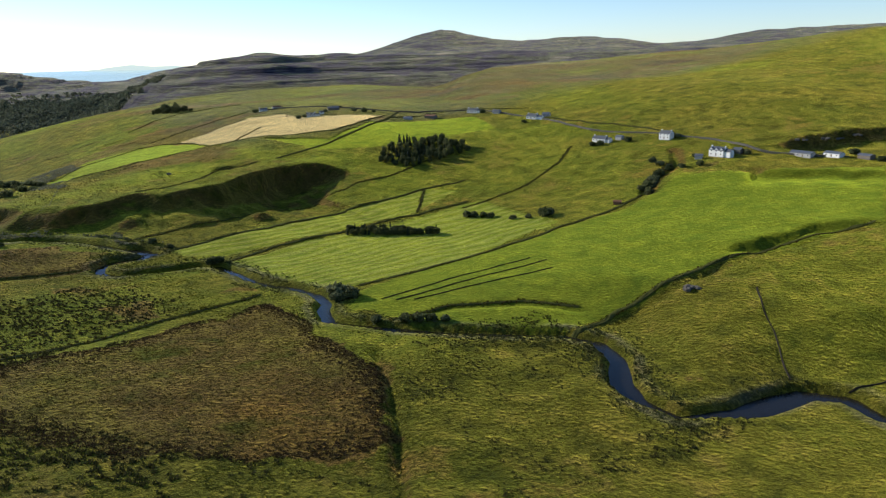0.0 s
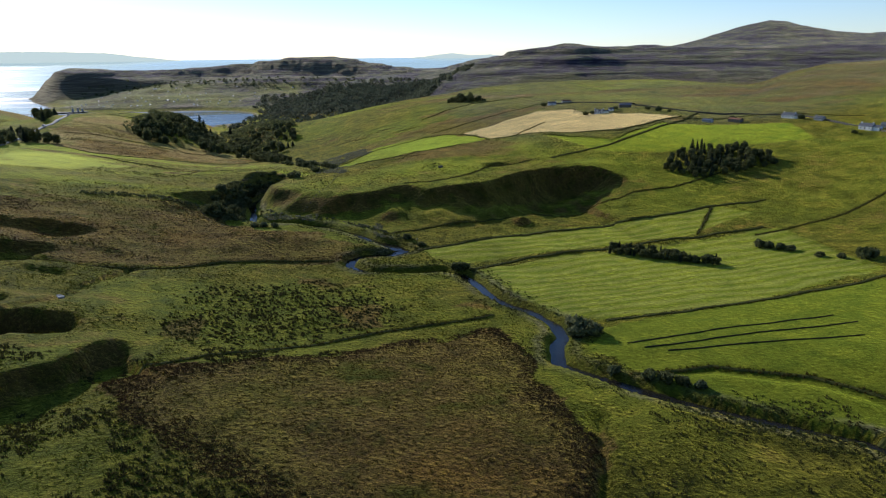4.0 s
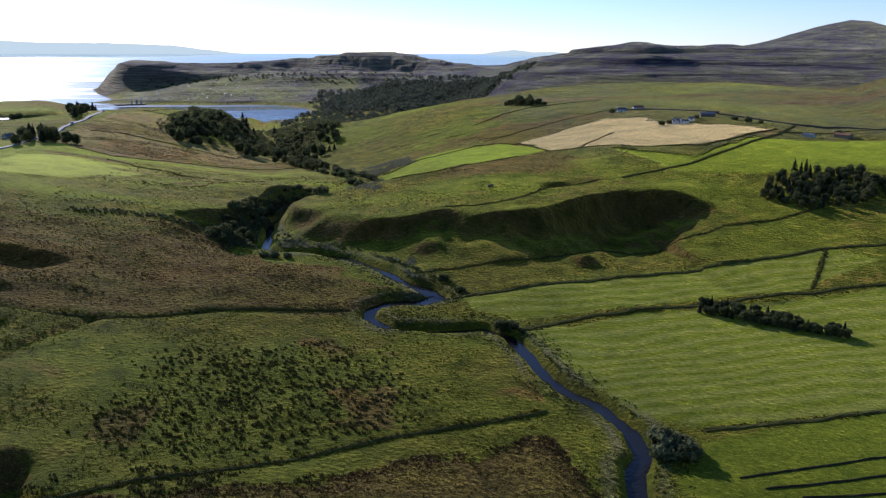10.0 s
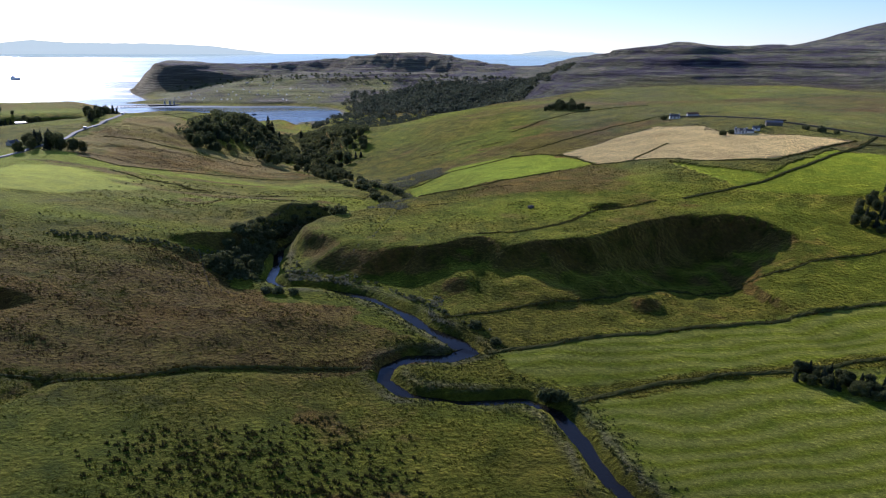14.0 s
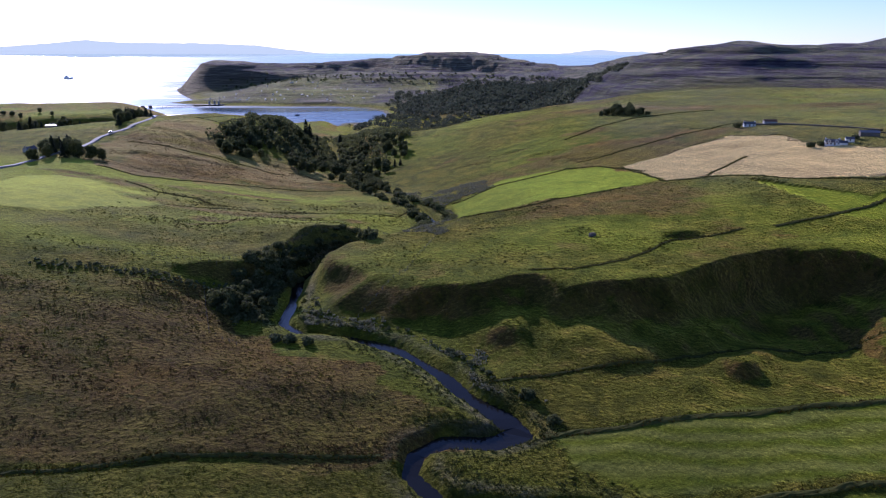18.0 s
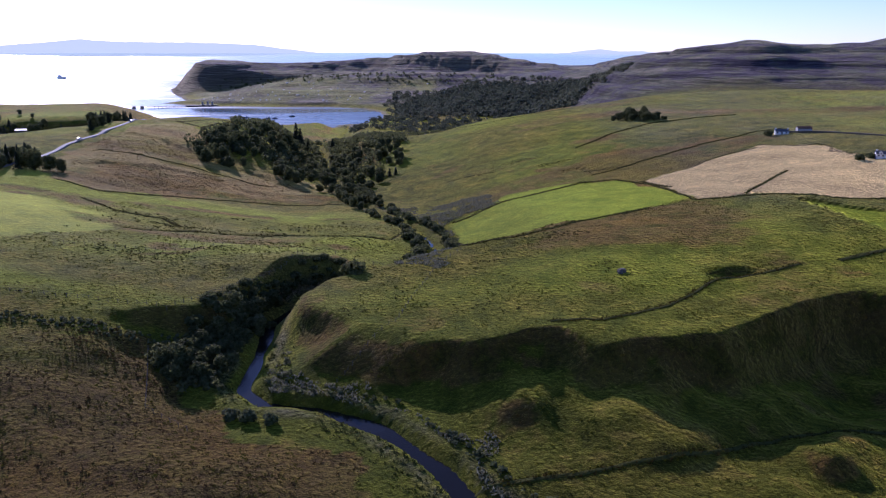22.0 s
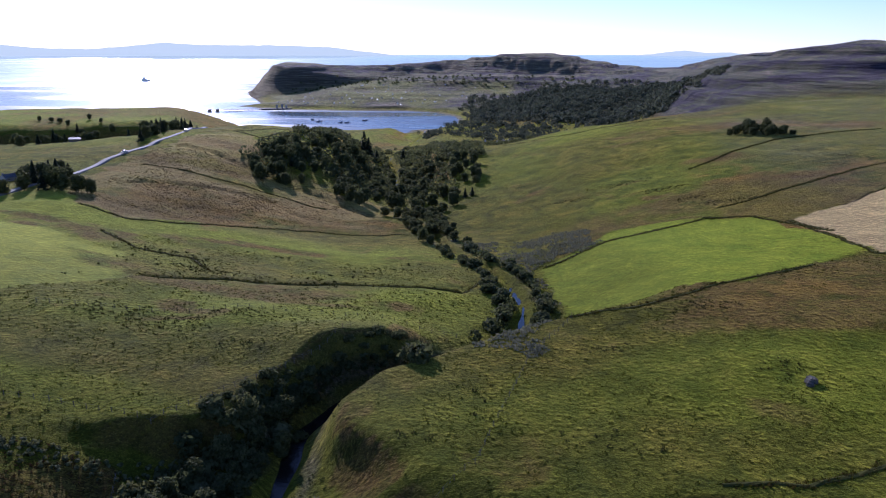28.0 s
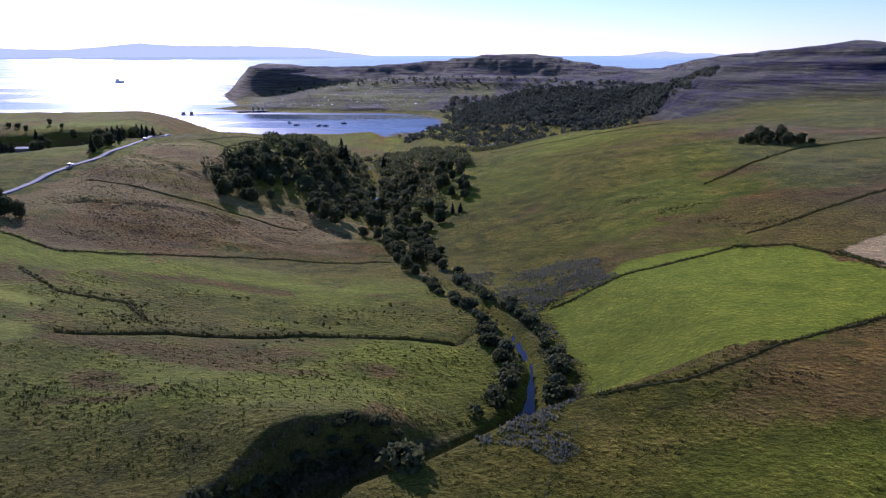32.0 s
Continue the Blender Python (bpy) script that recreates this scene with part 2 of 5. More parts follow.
TIN = plain("farm_sheet_roof", (0.11, 0.12, 0.135), (0.2, 0.21, 0.23), 1.2, rough=0.45, metal=0.4, relief=0.1)
RUSTY = plain("rusty_sheet", (0.16, 0.07, 0.035), (0.26, 0.13, 0.06), 1.5, rough=0.7, relief=0.2)
TIMBER = plain("weathered_timber", (0.11, 0.09, 0.07), (0.21, 0.18, 0.14), 4.0, relief=0.3)
BARK = plain("tree_bark", (0.05, 0.04, 0.032), (0.12, 0.1, 0.08), 5.0, relief=0.6)
PAINT = plain("white_boat_paint", (0.6, 0.62, 0.64), (0.78, 0.79, 0.8), 1.0, rough=0.4, relief=0.0)
HULLBLUE = plain("dark_hull_paint", (0.02, 0.03, 0.05), (0.04, 0.05, 0.08), 1.0, rough=0.4, relief=0.0)
CARPAINT = plain("silver_car_paint", (0.45, 0.46, 0.48), (0.55, 0.56, 0.58), 1.0, rough=0.3, metal=0.5, relief=0.0)
RUBBER = plain("tyre_rubber", (0.015, 0.015, 0.015), (0.03, 0.03, 0.03), 6.0, relief=0.1)
GLASS, gn, gl, gbs = material("dark_window_glass")
gbs.inputs["Base Color"].default_value, gbs.inputs["Roughness"].default_value = (0.02, 0.025, 0.03, 1), 0.08
BROADLEAF = leafy("broad_leaves", (0.066, 0.08, 0.03), (0.145, 0.158, 0.064), through=0.5)
NEEDLES = leafy("conifer_needles", (0.02, 0.03, 0.016), (0.055, 0.07, 0.036), through=0.25)
REEDS = leafy("grey_reeds", (0.13, 0.14, 0.085), (0.23, 0.24, 0.16), through=0.3)
SCRUB = leafy("willow_scrub", (0.062, 0.076, 0.03), (0.165, 0.178, 0.08), through=0.35)
BANKGRASS = leafy("bank_grass", (0.035, 0.045, 0.012), (0.11, 0.115, 0.035), through=0.3)
# leaves of the far woods, greyed to paint in the distance haze
HAZYLEAF = leafy("birch_and_hazel_leaves", (0.07, 0.082, 0.05), (0.145, 0.158, 0.1), through=0.4)
FIELDGRASS = leafy("tawny_field_grass", (0.038, 0.029, 0.005), (0.096, 0.072, 0.011))
RUSHES = leafy("soft_rush", (0.028, 0.031, 0.009), (0.075, 0.072, 0.023))
HEATHY = leafy("dark_bog_growth", (0.034, 0.024, 0.012), (0.09, 0.06, 0.025))
TUSSOCK = leafy("moor_grass", (0.046, 0.033, 0.01), (0.11, 0.078, 0.02))
HERBAGE = leafy("pasture_tufts", (0.046, 0.056, 0.006), (0.108, 0.112, 0.013))


# ---- small makers ----
def mesh_of(name, verts, faces, mat):
    me = bpy.data.meshes.new(name)
    me.from_pydata([tuple(v) for v in verts], [], [tuple(f) for f in faces])
    me.materials.append(mat)
    me.update()
    return me


def thing(name, label, category, group="", kind="", at=None):
    return tagged(new(name), label, category, group, kind) if at is None else set_at(tagged(new(name), label, category, group, kind), at)


def set_at(ob, m):
    ob.matrix_basis = m
    return ob


def part(name, bm, mat, parent, label=""):
    me = bpy.data.meshes.new(name)
    bm.to_mesh(me)
    bm.free()
    me.materials.append(mat)
    ob = new(name, me)
    ob.parent = parent
    return tagged(ob, label) if label else ob


def piece(name, me, parent, m=None, label=""):
    ob = new(name, me)
    ob.parent = parent
    if m is not None:
        ob.matrix_basis = m
    return tagged(ob, label) if label else ob


def box(bm, lo, hi, bevel=0.0):
    r = bmesh.ops.create_cube(bm, size=1.0)
    for v in r["verts"]:
        v.co = Vector([(a + b) / 2 + c * (b - a) for a, b, c in zip(lo, hi, v.co)])
    if bevel:
        ed = list({e for v in r["verts"] for e in v.link_edges})
        bmesh.ops.bevel(bm, geom=ed, offset=bevel, segments=1, affect="EDGES")
    return bm


def boxed(lo, hi, bevel=0.0):
    return box(bmesh.new(), lo, hi, bevel)


# ---- the lie of the land ----
SEA = 0.0
# heaviness of the landforms on a 125 m lattice, metres over the 72 m valley shelf
RELIEF = np.array([
    (1.4, 2.4, -3.3, -6.6, -4.6, 6.4, 3.5),
    (1.5, 9.0, -0.6, -7.9, 0.6, 0.7, 3.2),
    (-7.6, 8.5, -9.7, -4.7, -14.1, 8.6, 19.6),
    (-8.5, 8.5, -3.2, 3.8, 7.6, 1.0, 20.8),
    (3.2, 4.6, -12.9, -6.9, 14.1, 7.9, 10.8),
    (-0.4, 7.4, -18.3, 8.5, 6.7, 9.0, 12.2),
    (-5.1, 12.6, -7.0, 8.7, 4.8, 10.1, 9.7),
    (-3.6, -1.7, -15.3, -0.8, 12.4, 11.8, 11.5),
])
# rivers: x, y and water level down the glen
BURN = [(300.0, 15.0, 56.2), (230.0, 50.0, 56.0), (180.0, 66.0, 55.9), (147.1, 73.4, 55.8), (151.0, 83.3, 55.7), (145.2, 90.7, 55.7), (127.2, 91.5, 55.7), (114.3, 98.1, 55.7), (113.4, 108.5, 55.6), (117.1, 117.4, 55.6), (126.0, 127.6, 55.6), (129.8, 138.9, 55.5), (125.8, 147.9, 55.5), (113.6, 157.1, 55.5), (97.0, 171.6, 55.4), (83.8, 187.8, 55.3),
        (77.3, 196.1, 55.3), (80.3, 208.4, 55.3), (84.0, 214.0, 55.2), (84.7, 224.2, 55.2), (80.8, 236.2, 55.1), (75.6, 243.0, 55.1), (72.4, 251.9, 55.1), (70.4, 265.7, 55.0), (67.0, 279.2, 55.0), (61.0, 284.6, 55.0), (47.5, 283.4, 55.0), (34.2, 286.5, 55.1), (28.1, 295.0, 55.5), (28.6, 302.1, 55.9), (34.2, 306.7, 56.1), (42.4, 305.8, 56.0),
        (50.2, 309.5, 56.2), (46.7, 316.4, 56.7), (38.3, 325.2, 57.3), (32.4, 334.7, 57.9), (20.1, 348.1, 58.6), (6.1, 355.3, 58.9), (-6.6, 357.1, 58.8), (-13.1, 363.8, 58.9), (-14.1, 375.8, 59.0), (-15.5, 389.0, 59.1), (-17.5, 404.0, 59.4), (-11.5, 421.0, 59.7), (1.0, 431.0, 59.9), (14.5, 445.0, 60.2), (23.2, 460.1, 60.3), (23.7, 484.3, 59.8),
        (17.1, 512.0, 59.1), (8.9, 528.5, 58.7), (-1.4, 544.0, 58.0), (-13.8, 574.0, 55.7), (-24.4, 602.1, 52.9), (-38.9, 638.9, 50.4), (-60.0, 720.0, 47.0), (-85.0, 830.0, 45.0), (-110.0, 930.0, 40.0), (-130.0, 1100.0, 25.0), (-160.0, 1350.0, 5.0), (-180.0, 1560.0, -1.0)]
# open sea and the bay
COAST = [(-204, 1500), (-350, 1450), (-560, 1410), (-900, 1330), (-2000, 1200), (-4600, 1000), (-4600, 5200), (1500, 5200), (900, 3450), (420, 3020), (-100, 3060), (-500, 3140), (-980, 3050),
         (-965, 2752), (-850, 2480), (-700, 2160), (-745, 2090), (-590, 2000), (-420, 1985), (-300, 1995), (-215, 1950), (-160, 1850), (-135, 1680)]
# skylines: distance from the glen, depth of the ridge, then heading and height pairs
RANGES = [
    (2560, 210, (-20.9, 10, -20.3, 50, -19.8, 80, -19.1, 97, -17.3, 99, -14.3, 85, -11.6, 89, -7.2, 102, -5.1, 119, -3.9, 126, 0.3, 127, 1.9, 114, 4.4, 93, 6.5, 82, 11, 95, 16, 110, 22, 110, 60, 120)),
    (1980, 420, (-7, -60, -3, 16, 0, 50, 4, 72, 8, 84, 12, 92, 18, 95, 60, 95)),
    (1340, 330, (-3, -60, 3, 20, 6.5, 50, 8.2, 84, 11.1, 116, 14.2, 135, 16.6, 143, 18.2, 148, 20.1, 140, 22.3, 138, 24, 142, 33, 138, 40, 140, 60, 140)),
    (4300, 600, (4, -60, 10, 60, 22.3, 144, 24.5, 155, 26.2, 178, 27.5, 206, 29.3, 250, 31, 280, 32, 284, 33.5, 254, 35.6, 226, 37.3, 211, 40.7, 226, 44, 218, 47.4, 174, 50.7, 184, 54.4, 229, 60, 234)),
    (900, 330, (16, -60, 24, 60, 28, 74, 32.6, 92, 34.5, 106, 36.9, 116, 40.7, 120, 45.3, 123, 50.3, 129, 53.9, 131, 58, 137, 61.8, 143, 65.9, 150, 90, 160)),
]

# scarps: crest line with its drop (steep on its right hand), width of the drop and reach of its foot
SCARPS = [
    ([(2, 358, 0.0), (8, 363, 2.2), (15, 366, 4.0), (23, 368, 4.4), (33, 368, 4.4), (43, 369, 4.4), (52, 372, 6.5), (57, 372, 6.5), (65, 368, 6.0), (73, 366, 6.0), (82, 366, 7.0), (91, 368, 8.5), (102, 374, 10.0), (114, 382, 12.0), (124, 388, 13.5), (132, 391, 15.0), (143, 390, 15.0), (150, 388, 12.0), (157, 385, 7.0), (163, 382, 3.0), (169, 380, 0.0)], 8.0, 38.0),
    ([(99, 413, 0.0), (104, 412, 1.8), (111, 412, 1.8), (116, 413, 0.0)], 2.0, 4.0),
    ([(-96, 150, 0.0), (-84, 158, 6.0), (-62, 172, 5.5), (-46, 180, 5.0), (-39, 190, 4.0), (-36, 199, 5.0), (-31, 206, 4.0), (-26, 208, 0.0)], 6.0, 13.0),
    ([(-104, 279, 0.0), (-89.8, 284.6, 3.2), (-78.5, 290, 3.4), (-72.4, 291.7, 2.0), (-68.6, 289.1, 0.0)], 3.5, 9.0),
    ([(-92, 232, 0.0), (-80, 237, 2.4), (-68, 240, 2.2), (-60, 238, 0.0)], 3.5, 8.0),
    ([(-84, 272, 0.0), (-72, 272, 1.8), (-60, 270, 1.8), (-52, 266, 0.0)], 3.0, 8.0),
    ([(328, 236, 0.0), (338, 231, 4.0), (352, 222, 5.5), (368, 217, 6.0), (380, 210, 5.0), (392, 200, 0.0)], 6.0, 14.0),
    ([(200, 158, 0.0), (208, 158, 1.6), (218, 156, 2.4), (231, 153, 1.4), (240, 152, 2.6), (247, 146, 2.6), (256, 140, 0.0)], 3.5, 7.0),
    ([(292, 224, 0.0), (298, 219, 2.2), (300, 204, 2.6), (307, 195, 2.0), (313, 178, 2.4), (318, 166, 0.0)], 6.0, 12.0),
    ([(-135.7, 314.3, 0.0), (-100.9, 319.1, 3.0), (-82, 322.4, 4.0), (-70.5, 321.6, 3.5), (-61.2, 317.5, 0.0)], 6.0, 14.0),
    ([(-92, 214, 0.0), (-82, 220, 6.0), (-66, 225, 9.0), (-54, 226, 8.5), (-46, 225, 6.0), (-41, 219, 3.0), (-39, 213, 0.0)], 6.5, 10.0),
]
MOUNDS = [(102.4, 336.2, 4.5, 2.6), (-93.8, 297.7, 25, 4.0), (-40.1, 440.8, 18, 3.0), (-18.4, 431.8, 12, 3.0), (98.2, 340, 4, 1.5)]


def smooth(a, b, v):
    u = np.clip((v - a) / (b - a), 0, 1)
    return u * u * (3 - 2 * u)


def line_gap(x, y, line):
    """Distance to a line of (x, y, ...) rows, the side (left is positive) and the third number there."""
    best, third, side = np.full(x.shape, 1e9), np.zeros(x.shape), np.zeros(x.shape)
    for a, b in zip(line[:-1], line[1:]):
        dx, dy = b[0] - a[0], b[1] - a[1]
        u = np.clip(((x - a[0]) * dx + (y - a[1]) * dy) / (dx * dx + dy * dy + 1e-9), 0, 1)
        d = np.hypot(x - a[0] - u * dx, y - a[1] - u * dy)
        near = d < best
        best = np.where(near, d, best)
        if len(a) > 2:
            third = np.where(near, a[2] + u * (b[2] - a[2]), third)
        side = np.where(near, np.sign(dx * (y - a[1]) - dy * (x - a[0])), side)
    return best, side, third


def inside(x, y, ring):
    hit = np.zeros(x.shape, bool)
    for (ax, ay), (bx, by) in zip(ring, ring[1:] + ring[:1]):
        cross = (ay > y) != (by > y)
        with np.errstate(divide="ignore", invalid="ignore"):
            hit ^= cross & (x < (bx - ax) * (y - ay) / (by - ay) + ax)
    return hit


def wobble(x, y, size, seed=0.0):
    """Soft natural unevenness between -1 and 1, without a visible period."""
    a, b, c = x / size, y / size, seed * 1.7
    v = np.sin(a * 1.31 + b * 0.57 + c) + np.sin(a * -0.83 + b * 1.63 + 1.3 * c + np.sin(a * 0.61 + c)) + np.sin(a * 2.3 - b * 1.9 + c + 1.7 * np.sin(b * 0.7 - c))
    return (v + 0.6 * np.sin(a * 4.1 + b * 3.3 + 2.1 * np.sin(a * 1.7 - b * 1.1))) / 3.6


def lattice(a, b, n):
    """Noise on an integer lattice, smoothed between its points."""
    ia, ib = np.floor(a).astype(np.int64), np.floor(b).astype(np.int64)
    fa, fb = a - ia, b - ib
    fa, fb = fa * fa * (3 - 2 * fa), fb * fb * (3 - 2 * fb)

    def at(i, j):
        h = (i * 374761393 + j * 668265263 + n * 974634533) & 0xFFFFFFFF
        h = ((h ^ (h >> 13)) * 1274126177) & 0xFFFFFFFF
        return ((h ^ (h >> 16)) & 0xFFFF) / 32767.5 - 1

    return (at(ia, ib) * (1 - fa) + at(ia + 1, ib) * fa) * (1 - fb) + (at(ia, ib + 1) * (1 - fa) + at(ia + 1, ib + 1) * fa) * fb


def lumps(x, y, size, octaves=4, seed=1):
    v, amp, tot = np.zeros(np.shape(x)), 1.0, 0.0
    for k in range(octaves):
        v += amp * lattice(np.asarray(x) / size * 2 ** k + 17.3 * k, np.asarray(y) / size * 2 ** k - 9.1 * k, seed + k)
        tot, amp = tot + amp, amp * 0.55
    return v / tot


def shelf(x, y):
    """The broad rise of the middle glen, metres."""
    return 4.4 * smooth(275, 365, y) * (1 - smooth(500, 720, y)) * (1 - smooth(60, 150, x)) * smooth(-210, -140, x)


def land(x, y):
    """Height of the open land, before the burn is cut into it."""
    x, y = np.asarray(x, float), np.asarray(y, float)
    z = np.full(x.shape, 72.0)
    xc, yc = np.clip(x, -330, 480), np.clip(y, 20, 1030)
    for j, row in enumerate(RELIEF):
        for i, amp in enumerate(row):
            z += amp * np.exp(-((xc + 300 - 125 * i) ** 2 + (yc - 50 - 125 * j) ** 2) / 115.0 ** 2)
    z = z + shelf(x, y)
    # terrace edges, the long knoll above the burn, and small mounds
    for line, drop, foot in SCARPS:
        gap, side, deep = line_gap(x, y, line)
        gap = np.maximum(gap + 2.6 * wobble(x, y, 5.5, 8) + 0.45 * drop * lumps(x, y, 19, 3, 41), 0)
        deep = deep * (1 + 0.25 * wobble(x, y, 9, 3) + 0.3 * lumps(x, y, 30, 2, 43))
        lip = 0.22 * np.exp(-(gap / 13) ** 2)
        fall = 1 - (1 - np.clip(gap / drop, 0, 1)) ** 1.6
        z = z + deep * np.where(side > 0, lip, lip - fall * np.exp(-(np.maximum(gap - drop, 0) / foot) ** 2))
    for cx, cy, rad, high in MOUNDS:
        z = z + high * np.exp(-((x - cx) ** 2 + (y - cy) ** 2) / rad ** 2)
    dist, head = np.hypot(x - 39, y - 117), np.degrees(np.arctan2(x - 39, y - 117))
    # far shelf towards the bay and the township
    low = 17 + 5 * wobble(x, y, 260, 3) + 24 * smooth(1850, 2420, dist)
    left = smooth(2, -4, head)
    low = low + 38 * smooth(-19, -25, head) * smooth(1000, 1100, dist)
    z = z + (low - z) * smooth(800 - 60 * left, 1200 - 110 * left, dist)
    for away, deep, crest in RANGES:
        top = sum(np.interp(head + k, crest[0::2], crest[1::2]) for k in (-0.5, 0.0, 0.5)) / 3
        if away == 2560:
            near = dist + 110 * lumps(x, y, 260, 5, 83)
            rise = 0.34 * smooth(away - 420, away - deep, near) + 0.66 * smooth(away - deep, away, near)
            rise = rise * smooth(3.5, 1.0, head) + np.exp(-np.abs((dist - away) / 320) ** 2.2) * smooth(1.0, 3.5, head)
            rise = rise * np.exp(-(np.maximum(dist - away - 60, 0) / 300) ** 2)
        else:
            rise = np.exp(-np.abs((dist - away) / deep) ** 2.2)
        rise = np.where(dist > away, np.maximum(rise, 0.86 * smooth(-6, 4, head)), rise)
        z = np.maximum(z, z + (top - z) * rise)
    # the steps of old lava flows on the far moors, broken and uneven
    up = smooth(1020, 1200, dist) * smooth(48, 85, z)
    z = z + up * (5.0 * lumps(x, y, 210, 5, 23) + 2.5 * lumps(x, y, 55, 3, 27))
    for step, seed, amount in ((17.0, 51, 0.55), (8.0, 71, 0.9)):
        k = (z + 0.9 * step * lumps(x, y, 420, 5, seed)) / step
        fl = np.floor(k)
        z = z + up * amount * (fl + smooth(0.5, 0.85, k - fl) - k + 0.1) * step * np.clip(0.55 + 1.3 * lumps(x, y, 260, 3, seed + 12), 0, 1)
    gap, _, _ = line_gap(x, y, [(*p, 0.0) for p in COAST + COAST[:1]])
    sea = inside(x, y, COAST)
    gap = np.where(sea, -gap, gap)
    shore = np.where(gap < 0, np.maximum(gap * 0.05, -6), np.minimum(gap * (0.16 + 1.3 * smooth(2350, 2600, dist)), 900))
    cap = shore + np.where(dist < 1500, 3 * np.maximum(gap - 70, 0) ** 1.0 * 0.4, 0)
    return np.where(dist > 700, np.minimum(z, cap), z)


def ground(x, y):
    """Height of the ground sheet, with the burn cut into it."""
    z = land(x, y)
    x, y = np.asarray(x, float), np.asarray(y, float)
    gap, side, level = line_gap(x, y, BURN)
    half = 1.35 + 0.6 * wobble(x, y, 9, 1) - 1.0 * smooth(430, 490, y) + 1.6 * np.exp(-((x - 41.5) ** 2 + (y - 313) ** 2) / 90) + 2.2 * np.exp(-((x - 136) ** 2 + (y - 91) ** 2) / 120) + 0.9 * np.exp(-((x - 117) ** 2 + (y - 116) ** 2) / 150) - 0.8 * np.exp(-((x - 112) ** 2 + (y - 98) ** 2) / 90)
    flat = line_gap(x, y, [(a, b, c - shelf(a, b)) for a, b, c in BURN])[2]
    brink = flat + shelf(x, y) + 1.7 + 0.5 * wobble(x, y, 14, 4)
    tight = (1 - smooth(434, 470, y)) * np.where(side > 0, smooth(380, 396, y), 0.5 * smooth(338, 354, y) + 0.5 * smooth(380, 396, y))
    z = brink + (z - brink) * smooth(6 - 3 * tight, 45 - 34.5 * tight, gap)
    return np.where(gap < 9, level - 0.9 + (z - level + 0.9) * smooth(half - 0.8, half + 2.2, gap), z)


# ---- ground sheet ----
def surface(x, y):
    """The finished ground: landforms, burn, and the small unevenness of grazed land."""
    x, y = np.asarray(x, float), np.asarray(y, float)
    z = ground(x, y)
    dist = np.hypot(x - 39, y - 117)
    fine = 1 - 0.7 * np.clip(field(x, y, LUSH), 0, 1)
    gap, _, _ = line_gap(x, y, BURN)
    off = smooth(5, 16, gap)
    z = z + off * 1.6 * lumps(x, y, 45, 4, 33) * smooth(-10, -60, x) * smooth(520, 600, y) * (dist < 900)
    z = z + off * 1.1 * lumps(x * 0.55 + y * 0.3, y * 1.3, 15, 3, 39) * smooth(20, -15, x) * smooth(278, 300, y) * smooth(400, 380, y)
    z = z + off * fine * (1.1 * lumps(x, y, 38, 3, 5) + 0.55 * lumps(x, y, 11, 3, 9)) * smooth(-2, 3, z)
    z = z + smooth(600, 1000, dist) * smooth(5, 25, z) * ((3 + 4 * smooth(1300, 1900, dist)) * lumps(x, y, 190, 5, 21))
    for line, deep, wide in DITCHES:
        g, _, _ = line_gap(x, y, line)
        z = z - deep * np.exp(-(g / wide) ** 2) * off
    return z


def field(x, y, rings, soft=3.0):
    """1 within any of the rings, 0 outside, with a short ragged edge."""
    x, y = np.asarray(x, float), np.asarray(y, float)
    v = np.zeros(x.shape)
    jx, jy = x + soft * wobble(x, y, 7, 2), y + soft * wobble(x, y, 8, 6)
    for ring in rings:
        v = np.maximum(v, inside(jx, jy, ring))
    return v


BROWN = [
    [(-27, 188), (12, 202), (66, 222), (72, 200), (69, 176), (73, 158), (59, 118), (30, 122), (10, 138), (-18, 168)],
    [(-95.5, 359), (-68.1, 375.8), (-38, 378.8), (-27.7, 362.9), (-5.8, 338.7), (15.1, 334.6), (26.4, 322.4), (38.9, 302), (24.1, 297.7), (-46.9, 283.6), (-74.9, 281.8), (-128.4, 297.7), (-131.4, 338.7)],
    [(-181.6, 570.8), (-205, 800), (-135, 712), (-75.8, 655.7), (-32.4, 611), (-24.1, 586.9), (-69.1, 582.6), (-99.5, 553.2), (-125.1, 532.7), (-148.4, 536.4)],
    [(169, 150), (205, 146), (260, 120), (240, 60), (148, 70), (152, 92), (122, 112), (131, 135)],
    [(83.7, 390.3), (106, 411.2), (134.5, 416.9), (150, 402), (116.5, 383.6), (91.6, 379.9)],
    [(-129.2, 380.8), (-91.6, 370.8), (-54, 390.8), (-39, 380.8), (-73, 356.2), (-130.3, 347.3)],
    [(37.9, 447.8), (54.7, 453.8), (77.5, 469.2), (101.6, 482.1), (124.9, 479.3), (110.1, 464.1), (81.5, 453.9), (64.2, 437.9), (47.3, 433.8)],
    [(8.3, 633.3), (39.5, 619.9), (76.2, 596.6), (94.4, 605.6), (69, 633.5), (29.9, 660.2)],
    [(-110.5, 433.8), (-88.1, 447.8), (-58, 447.8), (-44.8, 437.8), (-76.7, 427.8)],
]
